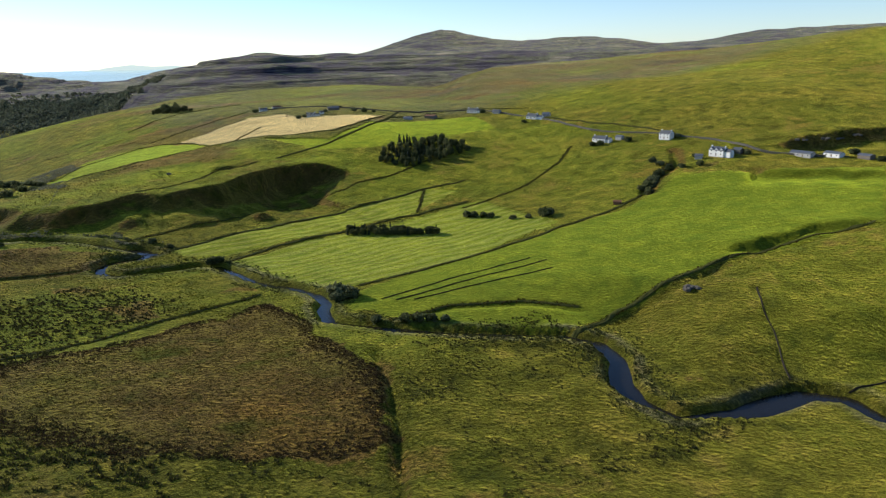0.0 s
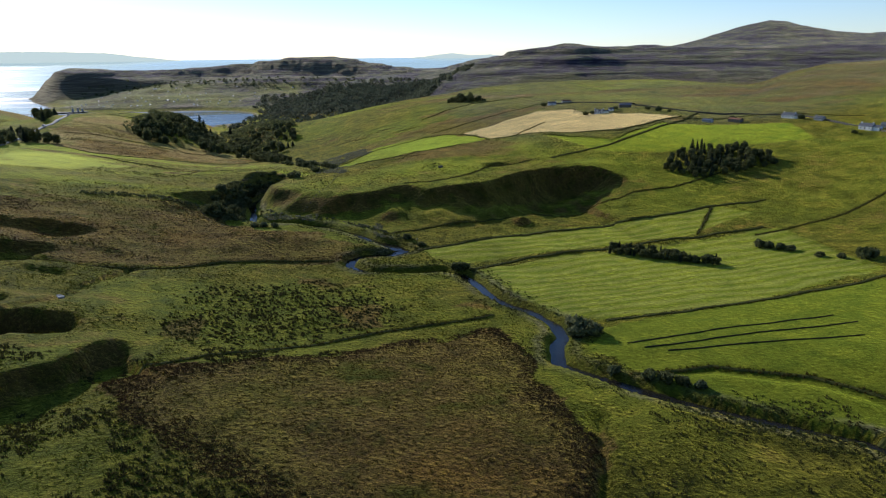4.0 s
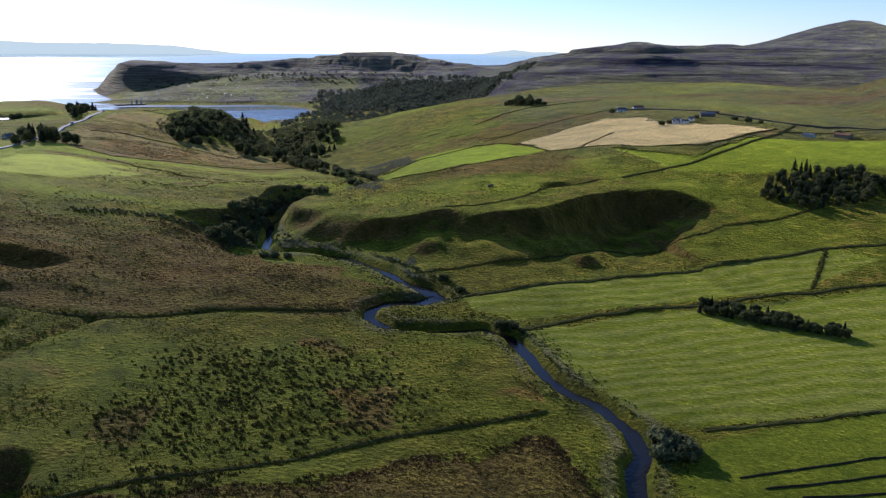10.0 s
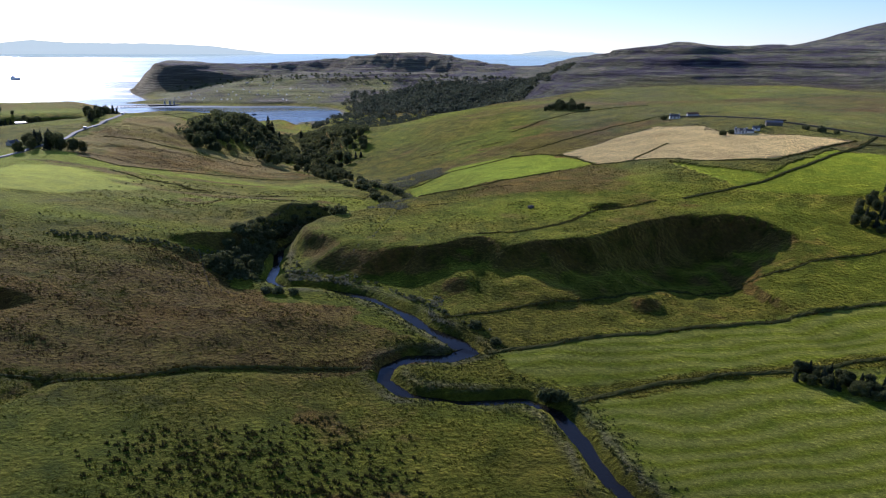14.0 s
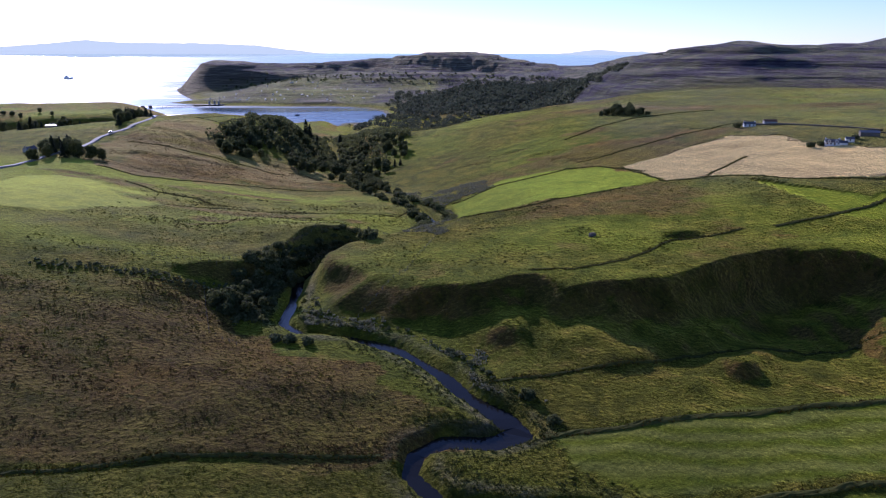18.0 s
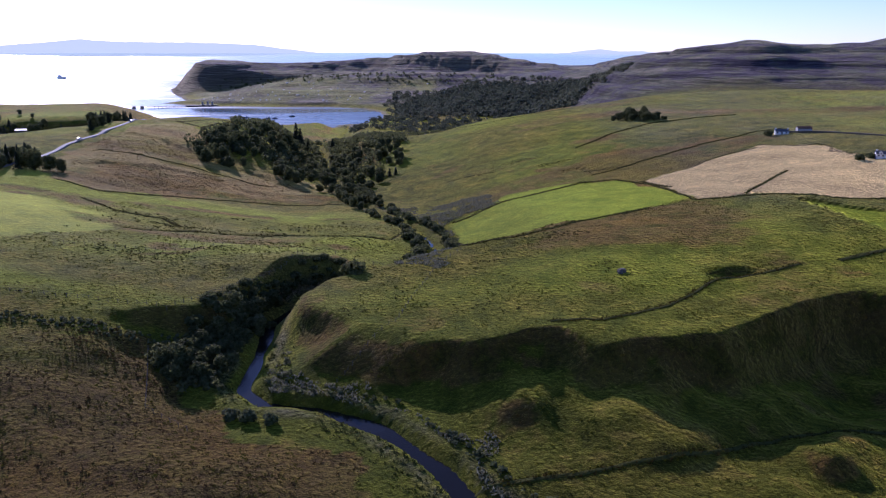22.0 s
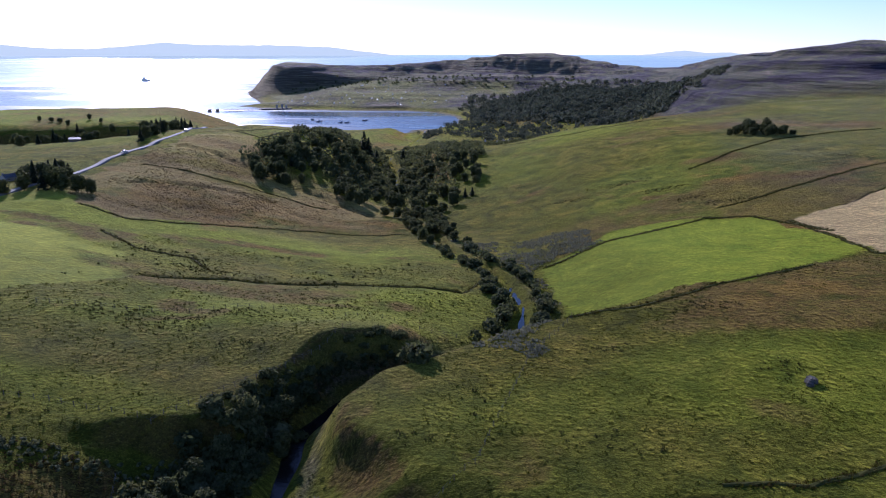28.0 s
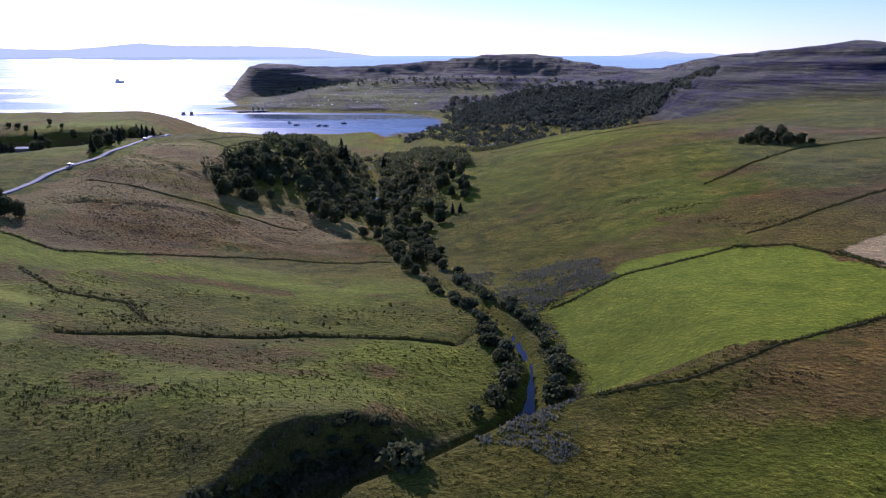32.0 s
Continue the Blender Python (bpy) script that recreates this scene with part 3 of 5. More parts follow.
LUSH = [
    [(28.7, 522.2), (54.2, 553.2), (78.3, 553.6), (101.5, 543.9), (120.6, 494.5), (82.4, 468), (36.8, 464.8)],
    [(86, 204), (98, 217), (139, 226), (197, 232), (226, 231), (247, 233), (275, 244), (322, 174), (257, 137), (220, 148), (196, 152), (143, 148), (126, 150), (96, 177)],
    [(73, 279), (89.9, 283.7), (121.9, 290.7), (163, 296), (200, 300), (200, 240), (144, 226), (99, 222), (88, 228), (75, 262)],
    [(56.6, 307.7), (110.1, 319.1), (186, 335), (200, 322), (164, 303), (121.8, 296.5), (83.8, 289.2), (69.9, 289.1), (57.8, 297.7)],
    [(150, 470), (180, 440), (225, 470), (290, 440), (280, 400), (200, 410), (165, 420)],
    [(-155.7, 487.6), (-145.1, 500), (-101.5, 485.8), (-87.2, 460.8), (-110.5, 425.8), (-159.9, 418.6)],
]
HAY = [[(109.9, 534.5), (150, 560), (173, 572), (194, 552), (195, 524), (246, 490), (193, 458), (160, 470), (140.8, 485.6), (120.6, 488.5)]]
MOWN = [LUSH[2], LUSH[3]]
RUSHY = [[(-24, 194), (2, 205), (34, 221), (70, 233), (65, 270), (34, 272), (25, 290.8), (-42, 276), (-50, 245)]]
DITCHES = [
    ([(76, 164), (70, 143), (61, 122), (51, 102), (40, 80)], 1.3, 1.3),
    ([(-23, 191), (-6, 200), (12, 208), (34, 219), (70, 231)], 0.4, 1.3),
    ([(122, 142), (143, 145), (169, 148), (196, 149), (220, 146), (254, 135), (320, 120)], 1.0, 1.6),
    ([(-64, 222), (-55, 238), (-54, 246), (-52, 258), (-48, 270), (-45, 279)], 1.2, 1.7),
    ([(-82, 276), (-70, 280), (-45, 280), (-15.8, 290), (25.1, 297.7)], 0.6, 1.5),
    ([(-85.4, 466.8), (-64.8, 477.8), (-31.1, 490.8), (4.6, 492.8), (9.1, 508.9)], 1.0, 1.6),
    ([(-190, 700), (-149.2, 682.4), (-113.7, 664.6), (-78.4, 646.8), (-46.4, 626.6)], 1.2, 2.4),
    ([(-162.7, 592), (-135.4, 613.2), (-106.5, 617.6), (-80.5, 602.1)], 0.9, 2.2),
    ([(180, 130), (165, 113), (147, 96)], 0.6, 0.9),
    ([(250, 240), (262, 248), (272, 253), (290, 258), (302, 272)], 2.2, 3.2),
    ([(90, 183), (112, 183), (130, 172), (140, 158)], 0.9, 1.8),
]


def graded(lo, hi, step, lo_far, hi_far, grow):
    mid = list(np.arange(lo, hi + 0.01, step))
    s, up = step, []
    v = hi
    while v < hi_far:
        s *= grow
        v += s
        up.append(v)
    s, down, v = step, [], lo
    while v > lo_far:
        s *= grow
        v -= s
        down.append(v)
    return np.array(down[::-1] + mid + up)


def make_ground_sheet():
    gx = graded(-210, 330, STEP, -4200, 4300, 1.028)
    gy = graded(75, 620, STEP, -900, 5000, 1.009)
    X, Y = np.meshgrid(gx, gy)
    x, y = X.ravel(), Y.ravel()
    z = surface(x, y)
    dist, head = np.hypot(x - 39, y - 117), np.degrees(np.arctan2(x - 39, y - 117))
    nx, ny = len(gx), len(gy)
    i = (np.arange(ny - 1)[:, None] * nx + np.arange(nx - 1)[None, :]).ravel()
    quads = np.stack([i, i + 1, i + 1 + nx, i + nx], 1)
    me = bpy.data.meshes.new("ground")
    me.vertices.add(len(x))
    me.vertices.foreach_set("co", np.stack([x, y, z], 1).astype(np.float32).ravel())
    me.loops.add(quads.size)
    me.loops.foreach_set("vertex_index", quads.astype(np.int32).ravel())
    me.polygons.add(len(quads))
    me.polygons.foreach_set("loop_start", np.arange(0, quads.size, 4, dtype=np.int32))
    me.polygons.foreach_set("use_smooth", np.ones(len(quads), bool))
    me.update(calc_edges=True)
    # what grows where
    gy_, gx_ = np.gradient(z.reshape(ny, nx), gy, gx)
    steep = np.hypot(gx_, gy_).ravel()
    gap, _, level = line_gap(x, y, BURN)
    brown = field(x, y, BROWN, 5.0) * (0.56 + 0.3 * lumps(x, y, 34, 4, 3) + 0.45 * lumps(x * 0.5 + y * 0.3, y * 1.2, 22, 4, 6))
    brown = np.maximum(brown, 0.3 * smooth(0.1, 0.5, lumps(x, y, 60, 3, 13)) * (1 - field(x, y, LUSH)))
    brown = brown * (1 - field(x, y, BROWN[4:], 5.0) * (1 - smooth(-0.25, 0.3, lumps(x * 0.7, y * 1.2, 14, 4, 17))))
    edge, _, _ = line_gap(x, y, [(*p, 0.0) for p in BROWN[0] + BROWN[0][:1]])
    brown = brown + 0.28 * field(x, y, BROWN[:1], 5.0) + 0.12 * field(x, y, BROWN[1:2], 6.0)
    brown = brown * (1 - inside(x, y, BROWN[0]) * (0.22 - 0.22 * np.exp(-(edge / 9) ** 2)))
    brown = np.maximum(brown, 0.12 * field(x, y, RUSHY))
    # steep scarp faces coloured brown to darken the shade that lies on them
    brown = np.maximum(brown, 0.6 * smooth(0.34, 0.52, steep) * (gap > 9) * (1 - field(x, y, LUSH)))
    brown = np.maximum(brown, 0.55 * smooth(500, 700, dist) * smooth(-0.1, 0.3, lumps(x, y, 160, 4, 31)))
    brown = np.maximum(brown, 0.75 * smooth(104, 122, z) * smooth(-0.35, 0.2, lumps(x, y, 130, 4, 91)) * (dist < 1000))
    brown = np.maximum(brown, 0.36 * smooth(0.1, 0.4, lumps(x, y, 24, 3, 47)) * (1 - field(x, y, LUSH)))
    brown = np.maximum(brown, 0.6 * smooth(0.2, 0.55, lumps(x * 0.5, y * 1.3, 30, 4, 53)) * smooth(400, 420, y) * smooth(570, 540, y) * smooth(10, -10, x))
    brown = np.maximum(brown, (0.62 + 0.5 * lumps(x, y, 22, 3, 79)) * smooth(-0.2, 0.25, lumps(x * 0.6, y * 1.1, 75, 5, 73)) * smooth(440, 500, y) * smooth(20, 50, x) * (1 - field(x, y, LUSH + HAY)))
    brown = np.maximum(brown, 0.6 * field(x, y, RUSHY) * smooth(0.15, 0.45, lumps(x, y, 16, 3, 61)))
    brown = np.maximum(brown, 0.62 * smooth(-0.3, 0.2, lumps(x * 0.7, y, 34, 4, 77)) * smooth(420, 438, y) * smooth(505, 480, y) * smooth(35, 62, x) * smooth(200, 150, x) * (1 - field(x, y, LUSH + HAY)))
    brown = brown * (1 - 0.6 * field(x, y, BROWN[3:4], 4.0))
    lush = field(x, y, LUSH, 1.0)
    lush = np.maximum(lush, 0.2 * smooth(-0.05, 0.3, lumps(x, y, 130, 4, 58)) * smooth(440, 520, y) * smooth(-10, 40, x) * (dist < 1100))
    lush = np.maximum(lush, 0.35 * smooth(-0.45, -0.05, lumps(x, y, 70, 3, 38)) * smooth(400, 440, y) * smooth(575, 540, y) * smooth(25, -5, x))
    lush = np.maximum(lush, 0.4 * smooth(0, 0.4, lumps(x, y, 90, 2, 44)) * (1 - brown))
    lush = np.maximum(lush, 0.5 * smooth(-22, -26, head) * smooth(950, 1050, dist) * smooth(1700, 1500, dist))
    moor = np.maximum(smooth(-24, -20, head) * smooth(1000, 1120, dist) * smooth(40, 58, z), smooth(2330, 2440, dist + 60 * lumps(x, y, 200, 3, 66)))
    moor = np.maximum(moor, smooth(3000, 3300, dist))
    moor = np.maximum(moor, smooth(1400, 1600, dist) * smooth(-4.5, -2, head) * smooth(14, 26, z))
    moor = np.maximum(moor, (0.36 + 0.25 * lumps(x, y, 60, 4, 99)) * smooth(425, 480, y) * smooth(100, 150, x) * (1 - field(x, y, LUSH + HAY)) * (dist < 1000))
    brown = brown * (1 - 0.7 * smooth(1700, 1800, dist))
    town = smooth(1780, 1850, dist) * (1 - smooth(2350, 2480, dist)) * smooth(2, 8, z) * smooth(-1.5, -4, head)
    lush = np.maximum(lush, 0.5 * smooth(-0.4, 0.1, lumps(x, y, 40, 3, 28)) * smooth(385, 400, y) * smooth(492, 470, y) * smooth(-16, -6, x) * smooth(175, 120, x) * (1 - brown))
    lush = np.maximum(lush, 0.45 * smooth(-0.3, 0.2, lumps(x, y, 50, 3, 48)) * smooth(175, 190, y) * smooth(300, 280, y) * smooth(-60, -45, x) * smooth(78, 70, x) * (1 - brown))
    lush = np.maximum(lush, 0.35 * smooth(-0.35, 0.15, lumps(x, y, 60, 3, 68)) * smooth(140, 165, x) * smooth(330, 300, x) * smooth(228, 240, y) * smooth(430, 400, y) * (1 - brown))
    strip_no = np.floor((x * 0.82 + y * 0.3) / 34)
    # fields round the bay take the bluish moor tones as painted haze
    moor = np.maximum(moor, town * (0.6 + 0.4 * smooth(-0.3, 0.3, lumps(x, y, 120, 4, 95))))
    lush = np.maximum(lush, town * (0.05 + 0.36 * (lattice(strip_no + 0.5, strip_no * 0 + 3.0, 19) > -0.1)) * smooth(-0.5, 0.0, lumps(x, y, 190, 2, 8)))
    bare = np.clip(smooth(3.4, 4.2, gap) * (1 - smooth(5.2, 6.8, gap)) * (0.35 + 0.6 * lumps(x, y, 10, 3, 71)), 0, 1) * (dist < 700)
    bare = np.maximum(bare, 0.7 * (dist > 2000) * smooth(0.3, 0.5, steep))
    bare = np.maximum(bare, (dist > 900) * (1 - smooth(0.4, 2.2, z)))
    short = np.maximum(0.5 * field(x, y, LUSH[:1], 1.0), 0.3 * smooth(-0.35, 0.15, lumps(x, y, 55, 4, 28)) * smooth(385, 400, y) * smooth(500, 470, y) * smooth(-16, -6, x) * smooth(190, 130, x))
    short = np.maximum(short, 0.8 * smooth(-0.5, 0.0, lumps(x * 0.7, y * 1.3, 60, 4, 38)) * smooth(378, 400, y) * smooth(570, 540, y) * smooth(25, -5, x))
    short = np.maximum(short, 0.4 * smooth(-0.05, 0.22, lumps(x * 0.6, y * 1.2, 95, 5, 58)) * smooth(460, 560, y) * smooth(0, 40, x) * smooth(240, 140, x) * (dist < 1000))
    short = short * (1 - brown)
    tan = smooth(380, 410, y) * smooth(600, 560, y) * smooth(25, 0, x) * (0.06 + 0.09 * smooth(-0.3, 0.4, lumps(x * 0.7, y * 1.3, 45, 4, 37)))
    hay = np.maximum(np.maximum(field(x, y, HAY, 1.0), tan), 0.34 * field(x, y, BROWN[2:3], 6.0) * smooth(-0.25, 0.3, lumps(x * 0.7, y * 1.2, 40, 4, 93)))
    hay = np.maximum(hay, 0.42 * field(x, y, [[(-97, 583), (-105, 624), (-92, 656), (-71, 672), (-42, 651), (-58, 617), (-84, 596)]], 4.0) * (0.7 + 0.4 * lumps(x, y, 18, 3, 57)))
    for key, chans in (("cover", (brown, lush, hay)), ("sward", (field(x, y, MOWN, 1.5) * 0.38, moor, np.maximum(bare, 0)))):
        a = me.attributes.new(key, "FLOAT_COLOR", "POINT")
        a.data.foreach_set("color", np.stack([*[np.clip(c, 0, 1) for c in chans], short], 1).astype(np.float32).ravel())
    me.materials.append(GROUND)
    return tagged(new("ground", me), "rolling green pasture, brown rushy moor and far stepped hills", "ground", kind="structure")


STEP = 1.6
make_ground_sheet()


def make_sea():
    """The sea with the bay; far out it lifts to the horizon, since the sheet ends short of the real one."""
    heads = np.radians(np.linspace(-100, 62, 110))
    rings = np.array([900, 1200, 1500, 1800, 2200, 2700, 3200, 3450, 3600, 3900, 4150, 4400, 4600, 4750])
    H, R = np.meshgrid(heads, rings)
    lift = 112.0 * smooth(3300, 4800, R) ** 1.3
    v = np.stack([30 + R * np.sin(H), 150 + R * np.cos(H), SEA + lift], -1).reshape(-1, 3)
    n = len(heads)
    f = [(a * n + b, a * n + b + 1, (a + 1) * n + b + 1, (a + 1) * n + b) for a in range(len(rings) - 1) for b in range(n - 1)]
    me = mesh_of("sea", v, [q[::-1] for q in f], SEAWATER)
    for p in me.polygons:
        p.use_smooth = True
    # the outer rings take the glowing haze colour
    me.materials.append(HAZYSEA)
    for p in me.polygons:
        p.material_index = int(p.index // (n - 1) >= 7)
    return tagged(new("sea", me), "calm sea loch glittering under a low sun", "water", kind="structure")


make_sea()


def make_burn():
    """The water of the burn, as one ribbon under its banks."""
    row, faces = [], []
    pts = [Vector(p) for p in BURN]
    fine = []
    for a, b in zip(pts[:-1], pts[1:]):
        k = max(1, int((b - a).length / 3))
        fine += [a.lerp(b, i / k) for i in range(k)]
    fine.append(pts[-1])
    for i, p in enumerate(fine):
        d = fine[min(i + 1, len(fine) - 1)] - fine[max(i - 1, 0)]
        s = Vector((d.y, -d.x, 0)).normalized() * 5.2
        row += [(p.x - s.x, p.y - s.y, p.z), (p.x, p.y, p.z), (p.x + s.x, p.y + s.y, p.z)]
        if i:
            k = 3 * i
            faces += [(k - 3, k - 2, k + 1, k), (k - 2, k - 1, k + 2, k + 1)]
    return tagged(new("burn", mesh_of("burn", row, [f[::-1] for f in faces], BURNWATER)), "narrow meandering burn of dark peaty water", "water", kind="structure")


make_burn()


# ---- plants ----
def at_ground(x, y):
    return float(surface(np.array([x]), np.array([y]))[0])


def heights(pts):
    p = np.array(pts, float)
    return surface(p[:, 0], p[:, 1])


def leaf_mesh(name, lobes, count, size, mat, seed, flat=1.0):
    """A crown of small leaf sprays round several lobes (x, y, z, rx, rz), ragged and with gaps."""
    g = np.random.default_rng(seed)
    lob = np.array(lobes, float)
    wts = lob[:, 3] ** 2 * lob[:, 4]
    k = g.choice(len(lob), count, p=wts / wts.sum())
    d = g.normal(size=(count, 3))
    d /= np.linalg.norm(d, axis=1)[:, None]
    rad = g.uniform(0.35, 1.0, count) ** 0.45
    c = lob[k, :3] + d * rad[:, None] * np.stack([lob[k, 3], lob[k, 3], lob[k, 4]], 1) * (1 + 0.12 * g.normal(size=(count, 1)))
    out = d + 0.55 * g.normal(size=(count, 3))
    out /= np.linalg.norm(out, axis=1)[:, None]
    t1 = np.cross(out, g.normal(size=(count, 3)))
    t1 /= np.linalg.norm(t1, axis=1)[:, None]
    t2 = np.cross(out, t1)
    s = size * g.uniform(0.55, 1.35, (count, 1))
    corners = []
    for a, b in ((-1, -0.7), (0.9, -0.9), (1.1, 0.5), (0.1, 1.2), (-0.9, 0.6)):
        ja, jb = a + 0.3 * g.normal(size=(count, 1)), b + 0.3 * g.normal(size=(count, 1))
        corners.append(c + s * (t1 * ja + t2 * jb) + out * s * 0.25 * g.normal(size=(count, 1)))
    v = np.stack(corners + [c + out * s * 0.4], 1).reshape(-1, 3)
    f = []
    for i in range(count):
        o = 6 * i
        f += [(o + j, o + (j + 1) % 5, o + 5) for j in range(5)]
    return mesh_of(name, v, f, mat)


def trunk_mesh(name, high, thick, seed, limbs=5):
    """A tapered, slightly leaning trunk with a few limbs."""
    g = random.Random(seed)
    verts, faces = [], []

    def tube(a, b, ra, rb, bend):
        o, n, segs = len(verts), 6, 4
        for s in range(segs + 1):
            u = s / segs
            p = a.lerp(b, u) + bend * math.sin(u * math.pi)
            r = ra + (rb - ra) * u
            for i in range(n):
                w = 2 * math.pi * i / n
                verts.append((p.x + r * math.cos(w), p.y + r * math.sin(w), p.z))
        for s in range(segs):
            for i in range(n):
                faces.append((o + s * n + i, o + s * n + (i + 1) % n, o + (s + 1) * n + (i + 1) % n, o + (s + 1) * n + i))

    lean = Vector((g.uniform(-0.3, 0.3), g.uniform(-0.3, 0.3), high))
    tube(Vector((0, 0, -0.4)), lean, thick, thick * 0.3, Vector((g.uniform(-0.2, 0.2), g.uniform(-0.2, 0.2), 0)))
    for i in range(limbs):
        w, u = g.uniform(0, 6.28), g.uniform(0.35, 0.85)
        a = lean * u
        tube(a, a + Vector((math.cos(w) * high * 0.3, math.sin(w) * high * 0.3, high * 0.24)), thick * 0.4, thick * 0.12, Vector((0, 0, -0.15)))
    return mesh_of(name, verts, faces, BARK)


def broad_kind(seed, high=7.0, wide=3.2, count=950):
    g = random.Random(seed)
    lobes = [(0, 0, high * 0.6, wide * 0.66, high * 0.34), (0.2, -0.1, high * 0.3, wide * 0.7, high * 0.22)]
    for i in range(9):
        w = 6.28 * i / 4.5 + g.uniform(-0.5, 0.5)
        r = wide * g.uniform(0.42, 0.62)
        lobes.append((math.cos(w) * r, math.sin(w) * r, high * g.uniform(0.2, 0.8), wide * g.uniform(0.28, 0.5), high * g.uniform(0.11, 0.2)))
    return trunk_mesh("trunk", high * 0.62, 0.2, seed), leaf_mesh("crown", lobes, count, 0.31, BROADLEAF, seed)


def conifer_kind(seed, high=8.0, wide=1.9, count=560):
    """Whorls of drooping sprays that narrow towards the tip."""
    g = np.random.default_rng(seed)
    u = g.uniform(0, 1, count) ** 0.8
    w = g.uniform(0, 6.283, count)
    r = wide * (1 - u) ** 0.85 * g.uniform(0.3, 1.05, count) * (0.8 + 0.25 * np.sin(u * 40))
    z = high * (0.08 + 0.92 * u) - 0.25 * r
    c = np.stack([r * np.cos(w), r * np.sin(w), z], 1)
    along = np.stack([np.cos(w), np.sin(w), -0.45 + 0.2 * g.normal(size=count)], 1)
    across = np.stack([-np.sin(w), np.cos(w), 0.3 * g.normal(size=count)], 1)
    s = (0.3 + 0.45 * (1 - u))[:, None] * g.uniform(0.7, 1.25, (count, 1))
    v = np.stack([c - along * s, c + across * s * 0.55, c + along * s * 1.2, c - across * s * 0.55 + np.array([0, 0, 0.08])], 1).reshape(-1, 3)
    f = [(4 * i, 4 * i + 1, 4 * i + 2, 4 * i + 3) for i in range(count)]
    return trunk_mesh("trunk", high * 0.95, 0.14, seed, 0), mesh_of("crown", v, f, NEEDLES)


BROADS = [broad_kind(s, h, w) for s, h, w in ((1, 7.0, 3.2), (2, 8.5, 3.4), (3, 6.0, 3.3), (4, 7.5, 2.7))]
CONIFERS = [conifer_kind(s, h, w) for s, h, w in ((11, 8.0, 2.5), (12, 9.5, 2.7), (13, 7.0, 2.4))]
BUSHES = [(trunk_mesh("stem", 1.3, 0.09, 20 + s, 4), leaf_mesh("crown", [(0, 0, 1.1, 1.3, 1.0), (0.9, 0.3, 0.9, 0.9, 0.8), (-0.7, 0.6, 1.0, 1.0, 0.85), (0.1, -0.9, 0.8, 0.9, 0.7)], 300, 0.26, m, 30 + s)) for s, m in ((1, BROADLEAF), (2, SCRUB), (3, BROADLEAF))]


def plant(x, y, kinds, scale, name, label, category, group="", sink=0.15):
    stem, crown = pick.choice(kinds)
    ob = thing(name, label, category, group)
    ob.matrix_basis = Matrix.Translation((x, y, at_ground(x, y) - sink)) @ Matrix.Rotation(pick.uniform(0, 6.28), 4, "Z") @ Matrix.Diagonal((scale * pick.uniform(0.85, 1.15), scale * pick.uniform(0.85, 1.15), scale, 1))
    piece(stem.name.split(".")[0], stem, ob)
    piece("crown", crown, ob)
    return ob


def scatter(ring, gap_m, count, tries=9000):
    """Points within a ring, no two nearer than gap_m."""
    xs, ys = [p[0] for p in ring], [p[1] for p in ring]
    got = []
    for _ in range(tries):
        if len(got) >= count:
            break
        x, y = pick.uniform(min(xs), max(xs)), pick.uniform(min(ys), max(ys))
        if inside(np.array([x]), np.array([y]), ring)[0] and all((x - a) ** 2 + (y - b) ** 2 > gap_m ** 2 for a, b in got):
            got.append((x, y))
    return got


def along(line, step, jitter=0.0):
    out = []
    for a, b in zip(line[:-1], line[1:]):
        d = math.hypot(b[0] - a[0], b[1] - a[1])
        for i in range(max(1, int(d / step))):
            u = i / max(1, int(d / step))
            out.append((a[0] + (b[0] - a[0]) * u + pick.uniform(-jitter, jitter), a[1] + (b[1] - a[1]) * u + pick.uniform(-jitter, jitter)))
    return out


# the wood in the lower glen
WOOD = [(-149.5, 688.8), (-126.3, 658), (-82.5, 650.1), (-44.6, 633.3), (-23.3, 650.1), (-8, 699.4), (-14, 760), (-34, 850), (-70, 900), (-110, 940), (-140, 950), (-135, 850), (-120, 780)]
for x, y in scatter(WOOD[:7] + [(-60, 800), (-120, 790)], 5.0, 118):
    if pick.random() < 0.04:
        plant(x, y, CONIFERS, pick.uniform(0.8, 1.15), "conifer", "tall dark conifer standing in the glen wood", "tree", "trees of the glen wood")
    else:
        plant(x, y, BROADS, pick.uniform(0.8, 1.25), "tree", "rounded dark-green broadleaf tree in the glen wood", "tree", "trees of the glen wood")
for x, y, s in ((-112, 860, 1.7), (-117, 866, 1.9), (-106, 862, 1.4), (-88, 880, 1.6)):
    plant(x, y, CONIFERS, s, "conifer", "very tall dark conifer at the edge of the glen wood", "tree", "trees of the glen wood")
# trees in the shaded gorge
for x, y in scatter([(-33, 368), (-30, 380), (-27, 392), (-24, 402), (-20, 410), (-17, 406), (-18, 396), (-19, 384), (-19, 372), (-22, 363), (-29, 361)], 2.5, 36, 20000):
    big = pick.random() < 0.72
    plant(x, y, BROADS if big else BUSHES, pick.uniform(0.48, 0.8) if big else pick.uniform(0.9, 1.5), "tree" if big else "bush", "dark leafy tree crowding the shaded gorge side" if big else "dark bush under the gorge trees", "tree" if big else "bush", "trees in the gorge")
plant(-19.3, 412.8, BROADS, 0.8, "tree", "taller leafy tree on the gorge edge", "tree", "trees in the gorge")
plant(3.2, 421.8, BUSHES, 2.3, "bush", "big rounded bush at the bend of the burn", "bush")
for x, y in along([(-29, 398), (-26, 406), (-21, 416), (-15, 427), (-6, 437), (2, 440)], 2.6, 0.9):
    plant(x, y, BUSHES[:1], pick.uniform(0.6, 1.2), "bush", "dark bush on the brink of the gorge", "bush", "bushes on the gorge brink")
